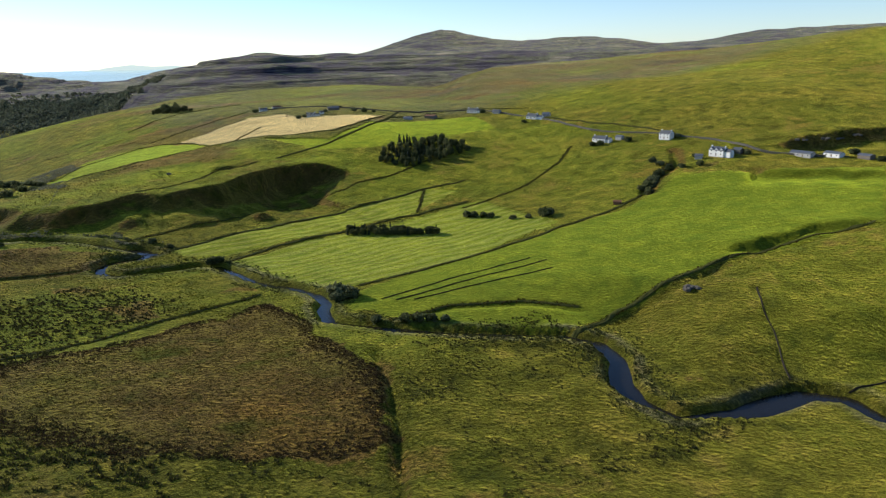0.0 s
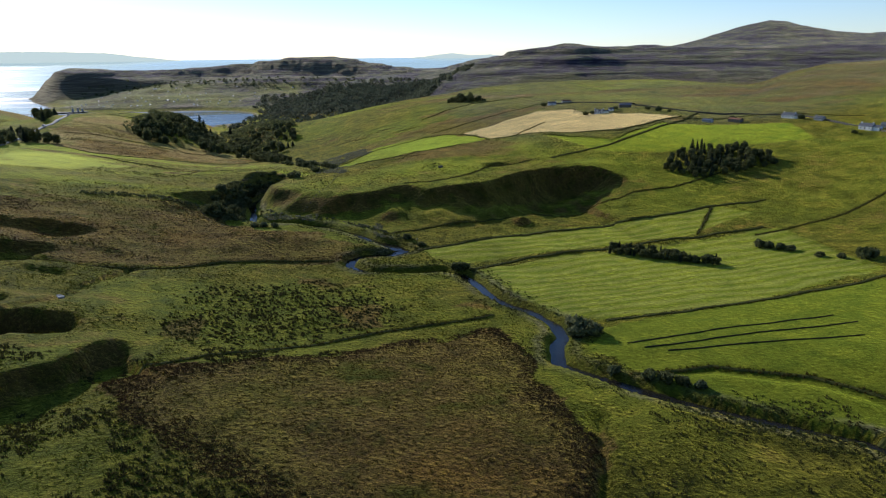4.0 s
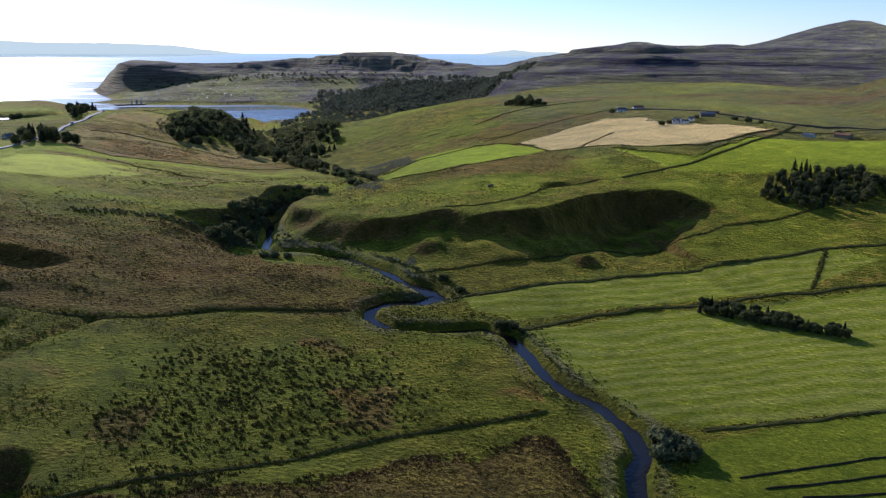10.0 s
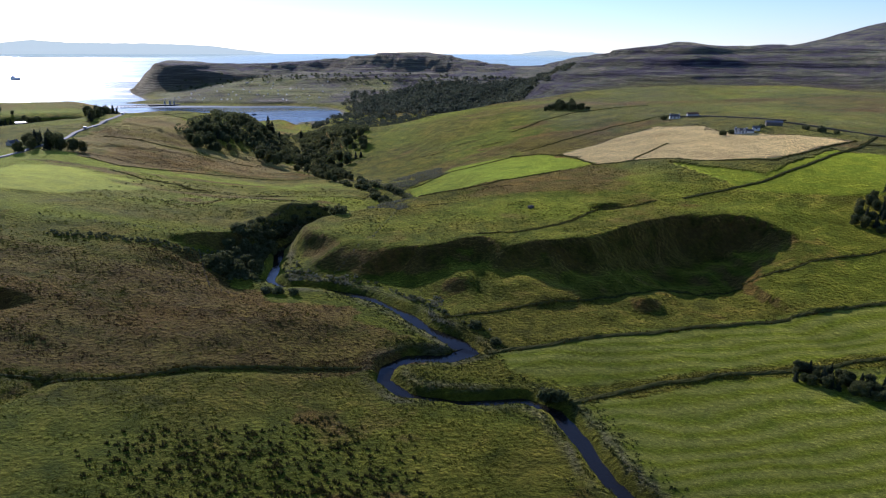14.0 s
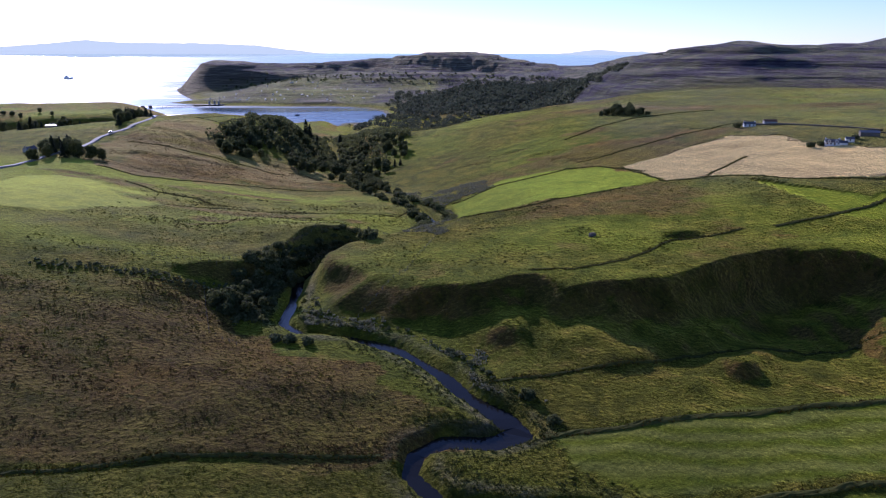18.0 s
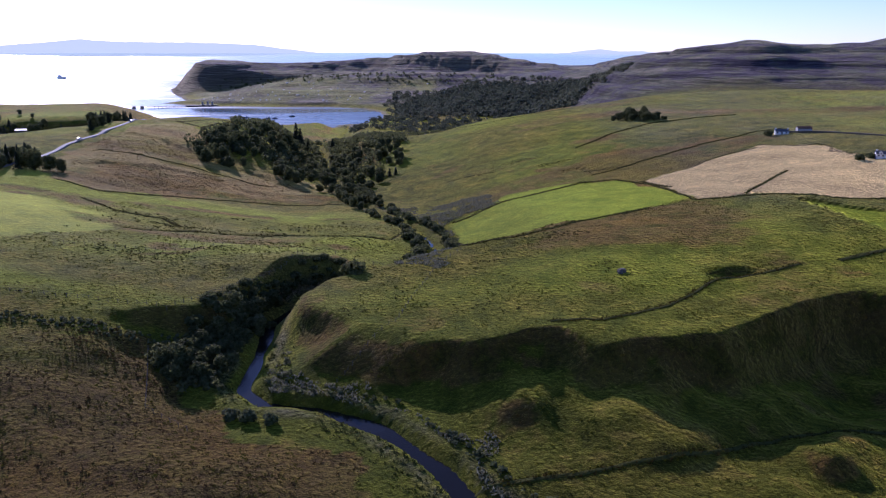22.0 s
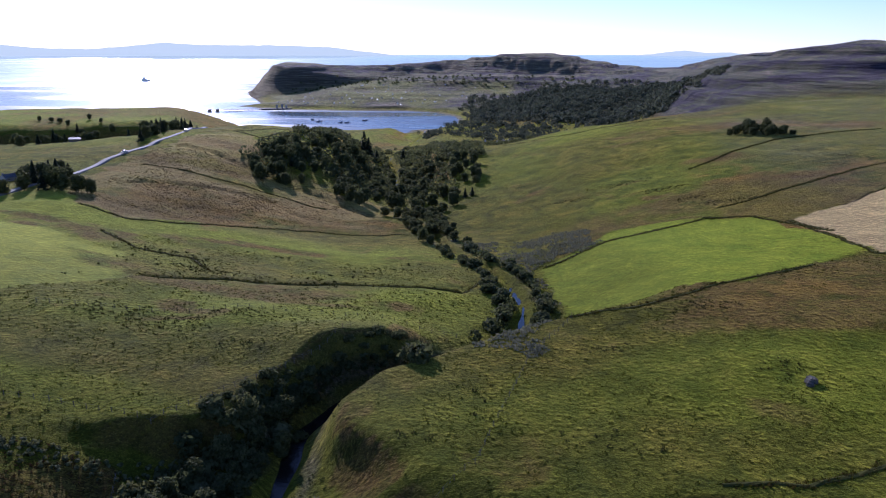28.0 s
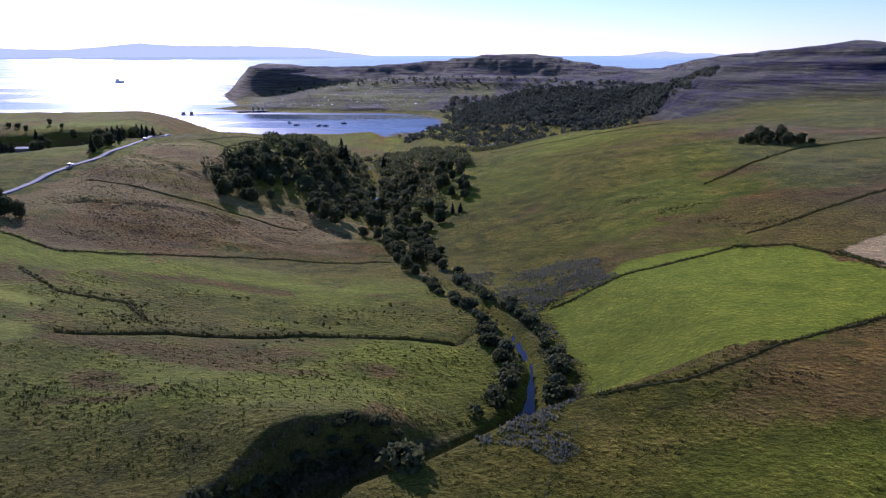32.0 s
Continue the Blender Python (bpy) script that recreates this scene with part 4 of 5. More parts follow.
# alders and willows by the lower burn
for side, ring in ((1, 0), (-1, 1)):
    for i, (x, y) in enumerate(along([p[:2] for p in BURN if 430 < p[1] < 660], 5.0, 1.2)):
        g = 5.0 + pick.uniform(0, 3.2)
        px = x + side * g
        if y < 470 and side < 0 or pick.random() < 0.2:
            continue
        plant(px, y, BUSHES if y < 560 else BROADS, (pick.uniform(0.9, 1.5) if y < 560 else pick.uniform(0.55, 0.85)), "bush" if y < 560 else "alder", "leafy willow bush leaning over the burn" if y < 560 else "dark alder crowding the bank of the burn", "bush", "bushes by the lower burn")
for x, y in scatter([(-44.6, 633.3), (-34.2, 605.4), (-24.1, 586.9), (-10.7, 589), (-13, 616.5), (-25.3, 650.1)], 4.0, 26):
    plant(x, y, BROADS, pick.uniform(0.55, 0.85), "alder", "grey-green alder above the burn", "tree", "alders above the burn")
for x, y in ((-28.7, 677.9), (-24.7, 676.8)):
    plant(x + 14, y, CONIFERS, 0.7, "conifer", "small lone conifer in rough grass", "tree", "pair of small conifers")
# bushes by the upper burn
for x, y, s in ((-11.1, 349, 1.0), (-7.3, 348.1, 1.15), (-2.6, 347.3, 1.0)):
    plant(x, y, BUSHES[1:2], s, "bush", "pale round willow bush beside the burn pool", "bush", "willows at the pool")
for x, y, s in ((-23, 406.8, 1.1), (-30.5, 393.8, 1.3), (-32.4, 387.8, 1.2), (-9, 419.8, 1.0)):
    plant(x, y, BUSHES[:1], s, "bush", "dark bush on the brink of the gorge", "bush", "bushes on the gorge brink")
for x, y, s in ((253, 245, 1.3), (258, 247, 1.6), (263, 249, 1.9), (268, 252, 1.5), (274, 255, 1.6), (283, 257, 1.4)):
    plant(x, y, BUSHES, s, "bush", "dark bush crowding the little field gully", "bush", "bushes in the field gully")
for x, y, s in ((88, 214, 1.9), (90.5, 211, 1.6), (86.5, 211, 1.2), (92, 214, 1.2)):
    plant(x, y, BUSHES[1:2], s * 1.15, "bush", "round grey-green willow bush on the burn bank", "bush", "willows at the burn bend")
for x, y, s in ((66, 283.2, 1.4), (68.5, 282.2, 1.1), (52, 322.4, 1.0), (56.5, 312.6, 0.9), (95, 182, 1.2), (98, 179.5, 1.3), (101, 177, 1.1), (104, 174.5, 0.9), (88, 187, 1.0)):
    plant(x, y, BUSHES, s, "bush", "dark low bush on the burn bank", "bush", "bushes on the upper burn")
# planted conifer strip in the hay field
for i in range(26):
    u = i / 25
    for k in range(3 if u < 0.7 else 2):
        if pick.random() < 0.92:
            plant(125 + 31 * u + pick.uniform(-0.5, 0.5) + 1.3 * k, 289 - 22.5 * u + pick.uniform(-0.5, 0.5) + 2.6 * k, CONIFERS if pick.random() < 0.3 else BROADS, pick.uniform(0.34, 0.46) + 0.14 * max(0.0, u - 0.6), "sapling", "young dark tree in a planted shelter strip", "tree", "trees of the shelter strip")
# field bushes
for x, y, s in ((202, 252, 1.9), (205, 253, 1.5), (197, 257, 0.9), (192, 262, 0.9), (186, 276, 1.2), (183, 279, 1.3), (181, 282, 1.3), (188, 273, 1.0), (250, 238, 1.4), (253, 241, 1.5)):
    plant(x, y, BUSHES, s, "bush", "round bush on a field boundary casting a long shadow", "bush", "bushes on the field boundary")
# dark plantation on the slope
for x, y in scatter([(188, 384), (200, 400), (214, 411), (236, 398), (244, 382), (240, 372), (212, 366), (196, 370)], 3.3, 84):
    plant(x, y, CONIFERS if pick.random() < 0.2 else BROADS, pick.uniform(0.5, 0.72), "tree", "dark tree in the dense plantation on the slope", "tree", "trees of the slope plantation")
# clump on the far shoulder
for x, y in scatter([(128, 712), (142, 728), (156, 716), (160, 702), (150, 694), (136, 704)], 3.0, 30):
    plant(x, y, BROADS, pick.uniform(0.35, 0.9), "tree", "wind-bent tree of a dark clump on the shoulder", "tree", "trees of the shoulder clump")
# trees by the road
for ring, n, con in (([(-179.2, 534.6), (-199.3, 559.2), (-203.8, 589.8), (-195.2, 604.9), (-180.8, 580.7), (-164.8, 551)], 16, 0.4), ([(-214, 700), (-226, 760), (-246, 830), (-268, 900), (-285, 905), (-262, 830), (-240, 740)], 34, 0.6),
                     ([(-167.5, 415.7), (-186.4, 436.2), (-196.7, 478.7), (-186.5, 496.3), (-170.3, 461.5)], 16, 0.7), ([(-330, 730), (-350, 780), (-290, 800), (-270, 750)], 16, 0.3), ([(-300, 880), (-420, 980), (-560, 1080), (-520, 1120), (-380, 1040), (-290, 940)], 26, 0.2)):
    for x, y in scatter(ring, 4.2, n):
        c = pick.random() < con
        plant(x, y, CONIFERS if c else BROADS, pick.uniform(0.8, 1.35), "conifer" if c else "tree", "dark conifer beside the road" if c else "dark broadleaf tree beside the road", "tree", "trees beside the road")
for x, y, s in ((-162.9, 558.6, 1.15), (-158.3, 559.6, 1.0)):
    plant(x, y, BROADS, s, "tree", "round dark tree standing alone by the road", "tree")


# ---- joined small growth ----
def tuft_stuff(name, pts, high, wide, blades, mat, label, seed):
    """Many upright tufts as one mesh: a fan of narrow blades each."""
    g = np.random.default_rng(seed)
    p = np.array(pts, float)
    z = surface(p[:, 0], p[:, 1])
    n = len(p)
    h = high * g.uniform(0.6, 1.35, n)
    r = wide * g.uniform(0.6, 1.4, n)
    verts, faces = [], []
    vs = []
    for b in range(blades):
        w = g.uniform(0, 6.283, n)
        a0 = w + 0.9
        base = np.stack([p[:, 0] + r * 0.55 * np.cos(w), p[:, 1] + r * 0.55 * np.sin(w), z - 0.12], 1)
        side = np.stack([np.cos(a0), np.sin(a0), np.zeros(n)], 1) * (r * 0.42)[:, None]
        tip = np.stack([p[:, 0] + r * 1.1 * np.cos(w) * g.uniform(0.3, 1.2, n), p[:, 1] + r * 1.1 * np.sin(w) * g.uniform(0.3, 1.2, n), z + h * g.uniform(0.6, 1.0, n)], 1)
        vs.append(np.stack([base - side, base + side, tip], 1))
    v = np.concatenate(vs).reshape(-1, 3)
    f = np.arange(len(v)).reshape(-1, 3)
    me = bpy.data.meshes.new(name)
    me.vertices.add(len(v))
    me.vertices.foreach_set("co", v.astype(np.float32).ravel())
    me.loops.add(f.size)
    me.loops.foreach_set("vertex_index", f.astype(np.int32).ravel())
    me.polygons.add(len(f))
    me.polygons.foreach_set("loop_start", np.arange(0, f.size, 3, dtype=np.int32))
    me.update(calc_edges=True)
    me.materials.append(mat)
    return tagged(new(name, me), label, "grass", kind="stuff")


def sprinkle(lo, hi, count, keep, seed):
    """Points in a box, kept by a chance that keep(x, y) gives."""
    g = np.random.default_rng(seed)
    x, y = g.uniform(lo[0], hi[0], count), g.uniform(lo[1], hi[1], count)
    k = g.uniform(0, 1, count) < keep(x, y)
    gap, _, _ = line_gap(x, y, BURN)
    k &= gap > 3.1
    return np.stack([x[k], y[k]], 1)


def rush_chance(x, y):
    core = smooth(0.0, 0.5, 0.6 * lumps(x, y, 16, 3, 61) + 0.62 - ((x - 6) / 50) ** 2 - ((y - 238) / 42) ** 2)
    return 0.85 * field(x, y, RUSHY) * core


tuft_stuff("rush_clumps", sprinkle((-55, 190), (71.8, 293.5), 7500, rush_chance, 1), 0.56, 0.42, 14, RUSHES, "dark clumps of soft rush dotting the wet pasture", 2)
tuft_stuff("rush_clumps", sprinkle((62, 85), (130, 165), 4200, lambda x, y: 0.8 * smooth(-0.3, 0.4, lumps(x * 1.5, y * 0.8, 14, 3, 15)) * (x > 60 + 0.3 * (y - 100)), 3), 0.4, 0.36, 9, RUSHES, "small dark rush clumps in streaks on the near pasture", 4)
tuft_stuff("rush_clumps", sprinkle((-90, 95), (45, 205), 14000, lambda x, y: 0.8 * smooth(-0.15, 0.25, lumps(x, y, 12, 3, 25)) * (1 - field(x, y, BROWN)), 5), 0.55, 0.55, 9, RUSHES, "dark rush clumps on the rough green slope", 6)
tuft_stuff("rush_clumps", sprinkle((-101, 380.8), (20.1, 531.6), 1100, lambda x, y: 0.75 * smooth(0.12, 0.42, lumps(x, y, 20, 3, 35)), 7), 0.6, 0.5, 8, RUSHES, "dark rush patches in the lower pasture", 8)
tuft_stuff("rush_clumps", sprinkle((-10, 95), (60, 165), 5000, lambda x, y: 0.7 * (line_gap(x, y, [(-8, 152), (2, 156), (15, 141), (32, 124), (47, 104)])[0] < 0.8 + 1.6 * lumps(x, y, 12, 2, 88)), 29), 0.45, 0.4, 8, RUSHES, "dark bushy growth along an old field line", 30)
tuft_stuff("moor_tussocks", sprinkle((-40, 110), (80, 226), 26000, lambda x, y: 0.9 * field(x, y, BROWN[:1]), 9), 0.2, 0.36, 5, FIELDGRASS, "tawny moor grass tussocks covering the boggy field", 10)
tuft_stuff("bog_growth", sprinkle((-32, 108), (80, 228), 42000, lambda x, y: field(x, y, BROWN[:1]) * 0.9 * np.exp(-(line_gap(x, y, [(*q, 0.0) for q in BROWN[0] + BROWN[0][:1]])[0] / (5.5 + 4.5 * lumps(x, y, 17, 3, 45))) ** 2), 39), 0.34, 0.42, 6, HEATHY, "dark heathery growth thick round the edges of the bog", 40)
tuft_stuff("moor_tussocks", sprinkle((-140, 280), (41.8, 385.8), 9000, lambda x, y: 0.8 * field(x, y, BROWN[1:2]), 11), 0.22, 0.4, 5, TUSSOCK, "brown moor grass and bracken on the heathy slope", 12)
tuft_stuff("moor_tussocks", sprinkle((-204.8, 549.8), (-20, 740), 15000, lambda x, y: 0.8 * field(x, y, BROWN[2:3]) * smooth(-0.4, 0.3, lumps(x, y, 26, 3, 87)), 33), 0.25, 0.55, 5, TUSSOCK, "brown heather and moor grass on the far hill", 34)
tuft_stuff("moor_tussocks", sprinkle((120, 60), (262, 150), 12000, lambda x, y: 0.8 * field(x, y, BROWN[3:4]), 13), 0.16, 0.32, 5, HERBAGE, "tawny tussock grass across the burn", 14)
tuft_stuff("bog_growth", sprinkle((-120, 275), (40, 392), 20000, lambda x, y: 0.85 * field(x, y, BROWN[1:2]) * smooth(0.0, 0.4, lumps(x * 0.5 + y * 0.3, y * 1.2, 22, 4, 6)), 41), 0.34, 0.45, 5, HEATHY, "dark heathery patches on the moor slope", 42)
tuft_stuff("pasture_tufts", sprinkle((-110, 85), (190, 300), 110000, lambda x, y: 0.8 * (1 - field(x, y, LUSH)) * (1 - field(x, y, BROWN)) * smooth(-0.5, 0.4, lumps(x, y, 15, 2, 19)), 15), 0.27, 0.36, 4, HERBAGE, "uneven tufts of grazed pasture grass", 16)
tuft_stuff("pasture_tufts", sprinkle((-108.6, 297.7), (160, 520), 32000, lambda x, y: 0.8 * (1 - field(x, y, LUSH)) * (1 - field(x, y, HAY)) * smooth(-0.4, 0.4, lumps(x, y, 15, 2, 29)), 17), 0.3, 0.42, 4, HERBAGE, "uneven tufts of grazed pasture grass", 18)


PATCHES = [(64, 632, 13, 5), (81, 606, 12, 5), (87, 584, 9, 4), (103, 574, 12, 4), (38, 620, 14, 4), (-30, 466, 9, 4), (-22, 458, 8, 4), (-45, 440, 9, 4), (-37, 424, 6, 2.5), (-72, 434, 16, 7), (-58, 432, 12, 6), (-88, 498, 14, 5), (-70, 486, 18, 4), (45, 386, 6, 3), (38, 391, 6, 3), (42, 425, 7, 3), (76, 415, 6, 3), (8, 389, 5, 2.5), (64, 448, 12, 4)]


def patch_chance(x, y):
    v = np.zeros(np.shape(x))
    for cx, cy, rx, ry in PATCHES:
        v = np.maximum(v, smooth(1.25, 0.35, np.hypot((x - cx) / rx, (y - cy) / ry) + 0.5 * lumps(x, y, 5, 3, 65)))
    return 0.6 * v


tuft_stuff("rush_clumps", sprinkle((-110, 375), (125, 650), 60000, patch_chance, 37), 0.4, 0.42, 6, RUSHES, "dark rush patches on the grazed slopes", 38)


def bank_chance(x, y):
    gap, side, _ = line_gap(x, y, BURN)
    return (gap < 10) * (0.9 - 0.07 * gap) * smooth(-0.35, 0.2, lumps(x, y, 16, 2, 77))


tuft_stuff("bank_herbage", sprinkle((-35, 90), (150, 560), 150000, bank_chance, 19), 0.45, 0.42, 5, BANKGRASS, "rank grass and meadowsweet along the burn banks", 20)
SCRUBBY = [[(-7.6, 569.8), (7.7, 569.8), (43.9, 564.5), (50.3, 543), (27.8, 523.3), (34.9, 467.8), (33.2, 440.8), (25.8, 425.8), (15.4, 425.8), (21, 440.8), (30.2, 465.8), (28.1, 495.8), (20.2, 526.4), (1.1, 552.1)], [(0.3, 351.7), (21.1, 358.1), (36.1, 338.7), (49.6, 322.4), (55.5, 315.9), (45.7, 330.5), (34.3, 345.5), (17.4, 360), (-1.4, 363.8), (-6.1, 377.8), (-8.9, 365.8)]]
tuft_stuff("willow_scrub", sprinkle((-13.8, 314.3), (58.3, 578.3), 30000, lambda x, y: 0.9 * field(x, y, SCRUBBY, 7.0) * smooth(-0.35, 0.15, lumps(x, y, 13, 3, 97)), 21), 0.55, 0.6, 7, REEDS, "grey-green reeds and bramble by the burn", 22)


def far_woods(name, ring, count, seed, label, rad=5.0, spray=1.7, each=16, mat=None):
    g = random.Random(seed)
    xs, ys = [p[0] for p in ring], [p[1] for p in ring]
    c = np.array([(g.uniform(min(xs), max(xs)), g.uniform(min(ys), max(ys))) for _ in range(count * 3)])
    c = c[inside(c[:, 0], c[:, 1], ring)][:count]
    z = surface(c[:, 0], c[:, 1])
    gap, _, _ = line_gap(c[:, 0], c[:, 1], BURN)
    lob = [(c[i, 0], c[i, 1], z[i] + rad * 0.64, rad * g.uniform(0.7, 1.3), rad * g.uniform(0.6, 1.0)) for i in range(len(c)) if z[i] > 2 and gap[i] > 3.6]
    me = leaf_mesh(name, lob, len(lob) * each, spray, mat or BROADLEAF, seed)
    return tagged(new(name, me), label, "woodland", kind="stuff")


GORGE = [(-20, 390), (-25, 396), (-27, 404), (-22, 414), (-16, 425), (-5, 436), (3, 438), (2, 434), (-8, 427), (-15, 416), (-20.5, 404), (-19, 394)]
far_woods("gorge_scrub", GORGE, 240, 44, "dense dark scrub filling the shaded gorge side", 0.9, 0.34, 26)
far_woods("bracken_band", [(-86.9, 373.8), (-55.9, 377.8), (-42.7, 378.8), (-31.5, 384.8), (-31.4, 379.8), (-42.7, 372.8), (-55.9, 371.8), (-86.9, 368.8)], 170, 48, "low band of dark bracken along the moor edge", 0.36, 0.2, 18, SCRUB)
far_woods("gorge_scrub", [(-33.3, 367.8), (-30.5, 378.8), (-23, 380.8), (-17.4, 372.8), (-16.4, 360.9), (-24.1, 356.2)], 60, 47, "dense dark scrub at the mouth of the gorge", 1.0, 0.36, 26)
far_woods("gorge_scrub", [(-37, 372), (-33, 384), (-29, 397), (-23, 399), (-20, 388), (-20, 374), (-25, 364), (-32, 364)], 170, 54, "dark bushes on the slope under the gorge brink", 1.1, 0.36, 26)
far_woods("burn_scrub", [(16.3, 437.8), (30.2, 463.8), (31.9, 490.8), (25.9, 518.1), (12.6, 534.8), (-0.8, 553.2), (-12.5, 580.4), (-28.4, 608.8), (-36.3, 613.2), (-20.1, 576.2), (-4.5, 543), (9, 521.2), (16.8, 495.8), (16.1, 465.8), (6.9, 440.8)], 230, 46, "willow and alder scrub lining the lower burn", 1.5, 0.5, 24)
far_woods("willow_scrub", SCRUBBY[1], 420, 53, "pale grey-green willow scrub on the bank of the burn", 0.55, 0.24, 16, SCRUB)
far_woods("wood_canopy", [(-19.9, 699.4), (-89.6, 688.8), (-149.5, 688.8), (-150, 860), (-145, 950), (-110, 945), (-70, 900), (-30, 860), (-10, 790), (-30, 770)], 420, 40, "dark crowns of the glen wood's farther side", 3.4, 0.62, 44)
far_woods("wood_canopy", [(-150, 890), (-60, 870), (-20, 960), (20, 1060), (-30, 1150), (-120, 1090), (-160, 970)], 240, 49, "low trees of the glen towards the bay", 3.0, 0.62, 36)
far_woods("far_wood", [(187, 1334), (120, 1400), (20, 1540), (-100, 1600), (-130, 1850), (-90, 2050), (60, 2060), (200, 1930), (260, 1860), (240, 1500)], 1000, 41, "dense hillside woodland above the bay, far off", 7.0, 1.7, 28, HAZYLEAF)
far_woods("far_wood", [(150, 1300), (260, 1380), (320, 1560), (320, 1800), (230, 2020), (60, 2180), (-160, 2160), (-170, 1800), (-120, 1560), (40, 1420)], 900, 45, "open hillside woodland above the bay, far off", 5.0, 1.4, 24, HAZYLEAF)
far_woods("far_wood", [(-150, 1380), (-180, 1480), (-60, 1560), (40, 1400), (90, 1260), (-40, 1240)], 300, 42, "dark woodland at the head of the bay", 4.0, 0.85, 36, HAZYLEAF)
far_woods("far_scrub", [(-700, 2330), (-300, 2330), (100, 2300), (100, 2420), (-300, 2460), (-700, 2420)], 200, 43, "scattered trees under the far cliffs", 3.4, 1.2, 12)



# ---- dykes, fences and the road ----
def fine_line(line, step):
    out = []
    for a, b in zip(line[:-1], line[1:]):
        k = max(1, int(math.hypot(b[0] - a[0], b[1] - a[1]) / step))
        out += [(a[0] + (b[0] - a[0]) * i / k, a[1] + (b[1] - a[1]) * i / k) for i in range(k)]
    return out + [tuple(line[-1])]


def strip(name, line, wide, high, mat, step, seed, ragged=0.3, lift=0.0):
    """A band along the ground with a raised, uneven cross-section."""
    g = random.Random(seed)
    pts = fine_line(line, step)
    pts = [(x + wide * ragged * (lattice(np.array(i * 0.21), np.array(seed * 1.0), 3)), y + wide * ragged * (lattice(np.array(i * 0.23), np.array(seed * 2.0), 5))) for i, (x, y) in enumerate(pts)]
    prof = [(-0.5, -0.25), (-0.36, 0.75), (-0.1, 1.0), (0.16, 0.95), (0.38, 0.7), (0.5, -0.25)]
    xy = []
    for i, (x, y) in enumerate(pts):
        a, b = pts[max(i - 1, 0)], pts[min(i + 1, len(pts) - 1)]
        d = Vector((b[0] - a[0], b[1] - a[1], 0)).normalized()
        xy += [(x + d.y * u * wide, y - d.x * u * wide) for u, _ in prof]
    z = heights(xy)
    v, f, n = [], [], len(prof)
    for k, (x, y) in enumerate(xy):
        u, h = prof[k % n]
        v.append((x, y, z[k] + lift + high * h * (g.uniform(0.6, 1.25) if h > 0 else 1)))
    for i in range(len(pts) - 1):
        for k in range(n - 1):
            f.append((i * n + k, i * n + k + 1, (i + 1) * n + k + 1, (i + 1) * n + k))
    return mesh_of(name, v, [q[::-1] for q in f], mat)


TURF_DYKES = [
    [(-23, 192), (-6, 201), (12, 209), (34, 220), (68, 232)],
    [(-45, 280), (-15.7, 291.7), (22.1, 298.6)],
    [(70, 280), (83.9, 285.6), (121.9, 293.6), (161, 299), (195, 303)],
    [(53.7, 306.9), (110.1, 317.3), (186, 333), (213, 333)],
    [(36.1, 327.2), (74.4, 336), (99, 345.5), (150, 355), (194, 365), (212, 372)],
    [(99, 221), (144, 225), (197, 233), (229, 235), (252, 239)],
    [(138.7, 415.4), (158, 422), (176, 430), (205, 450), (241, 477), (261, 498)],
    [(167, 303), (188, 333)],
    [(187, 295), (229, 301), (261, 314), (283, 330)],
    [(55.9, 375.8), (68.2, 377.2), (84.7, 385.4), (101.8, 403.2), (127.1, 413.7)],
    [(-85.4, 467.8), (-64.8, 478.8), (-31.1, 491.8), (4.6, 493.8), (9.1, 507.9)],
    [(-148.4, 536.4), (-125.1, 531.6), (-99.5, 554.2), (-69.1, 582.6), (-28.9, 585.8)],
    [(35.1, 444.8), (51.9, 449.8), (75.5, 467), (100.6, 479.9)],
    [(29.6, 524.3), (50.3, 538), (85.2, 549.7), (100.5, 545.7), (117.4, 515.8)],
    [(93.5, 563.6), (146, 594), (200, 620)],
    [(109.9, 535.5), (119.6, 488.2), (139.8, 484.5), (160, 469), (192, 456), (246, 489)],
    [(-5, 873), (68, 876), (120, 880)],
    [(122, 146), (143, 149), (169, 152), (196, 153), (220, 150), (254, 139)],
    [(92, 185), (112, 185), (131, 174), (141, 160)],
    [(-120.5, 505.9), (-101.6, 493.8), (-84.7, 497.8), (-73.3, 485.8)],
    [(245, 480), (300, 470), (330, 430)],
    [(-178.4, 637.3), (-117.1, 633.3), (-77.6, 626.6)],
    [(137.7, 488.3), (150, 501), (162, 513)],
    [(-182, 765), (-160, 795), (-132, 798), (-118, 780), (-128, 758), (-158, 748), (-182, 765)],
    [(-158, 748), (-148, 797)],
    [(95, 635.8), (150, 690), (210, 720)],
    [(314, 402), (317, 368), (321, 336), (324, 312), (322, 290)],
    [(-82, 275), (-70, 279), (-45.9, 280.8)],
]
for i, line in enumerate(([(98, 203), (125, 206.5), (159, 207)], [(101, 199), (133, 201), (161, 199.5)], [(106, 196), (131, 194.5), (156, 190.5)], [(181, 130), (171, 120), (163, 111), (154, 102), (147, 95)], [(153, 85), (163, 82), (180, 84)])):
    tagged(new("field_drain", strip("drain", line, 0.45, 0.25, PEAT, 1.6, 90 + i, 0.5)), "thin dark rushy field drain across a pasture", "drain", "field drains")
shag = np.array([p for line in TURF_DYKES for k in range(4) for p in along(line, 0.9, 0.85)])
shag = shag[line_gap(shag[:, 0], shag[:, 1], BURN)[0] > 4]
tuft_stuff("dyke_grass", shag[::2], 0.5, 0.4, 6, TUSSOCK, "rank brown grass growing over the field dykes", 61)
tuft_stuff("dyke_grass", shag[1::2], 0.45, 0.4, 6, HERBAGE, "rank green grass growing over the field dykes", 62)
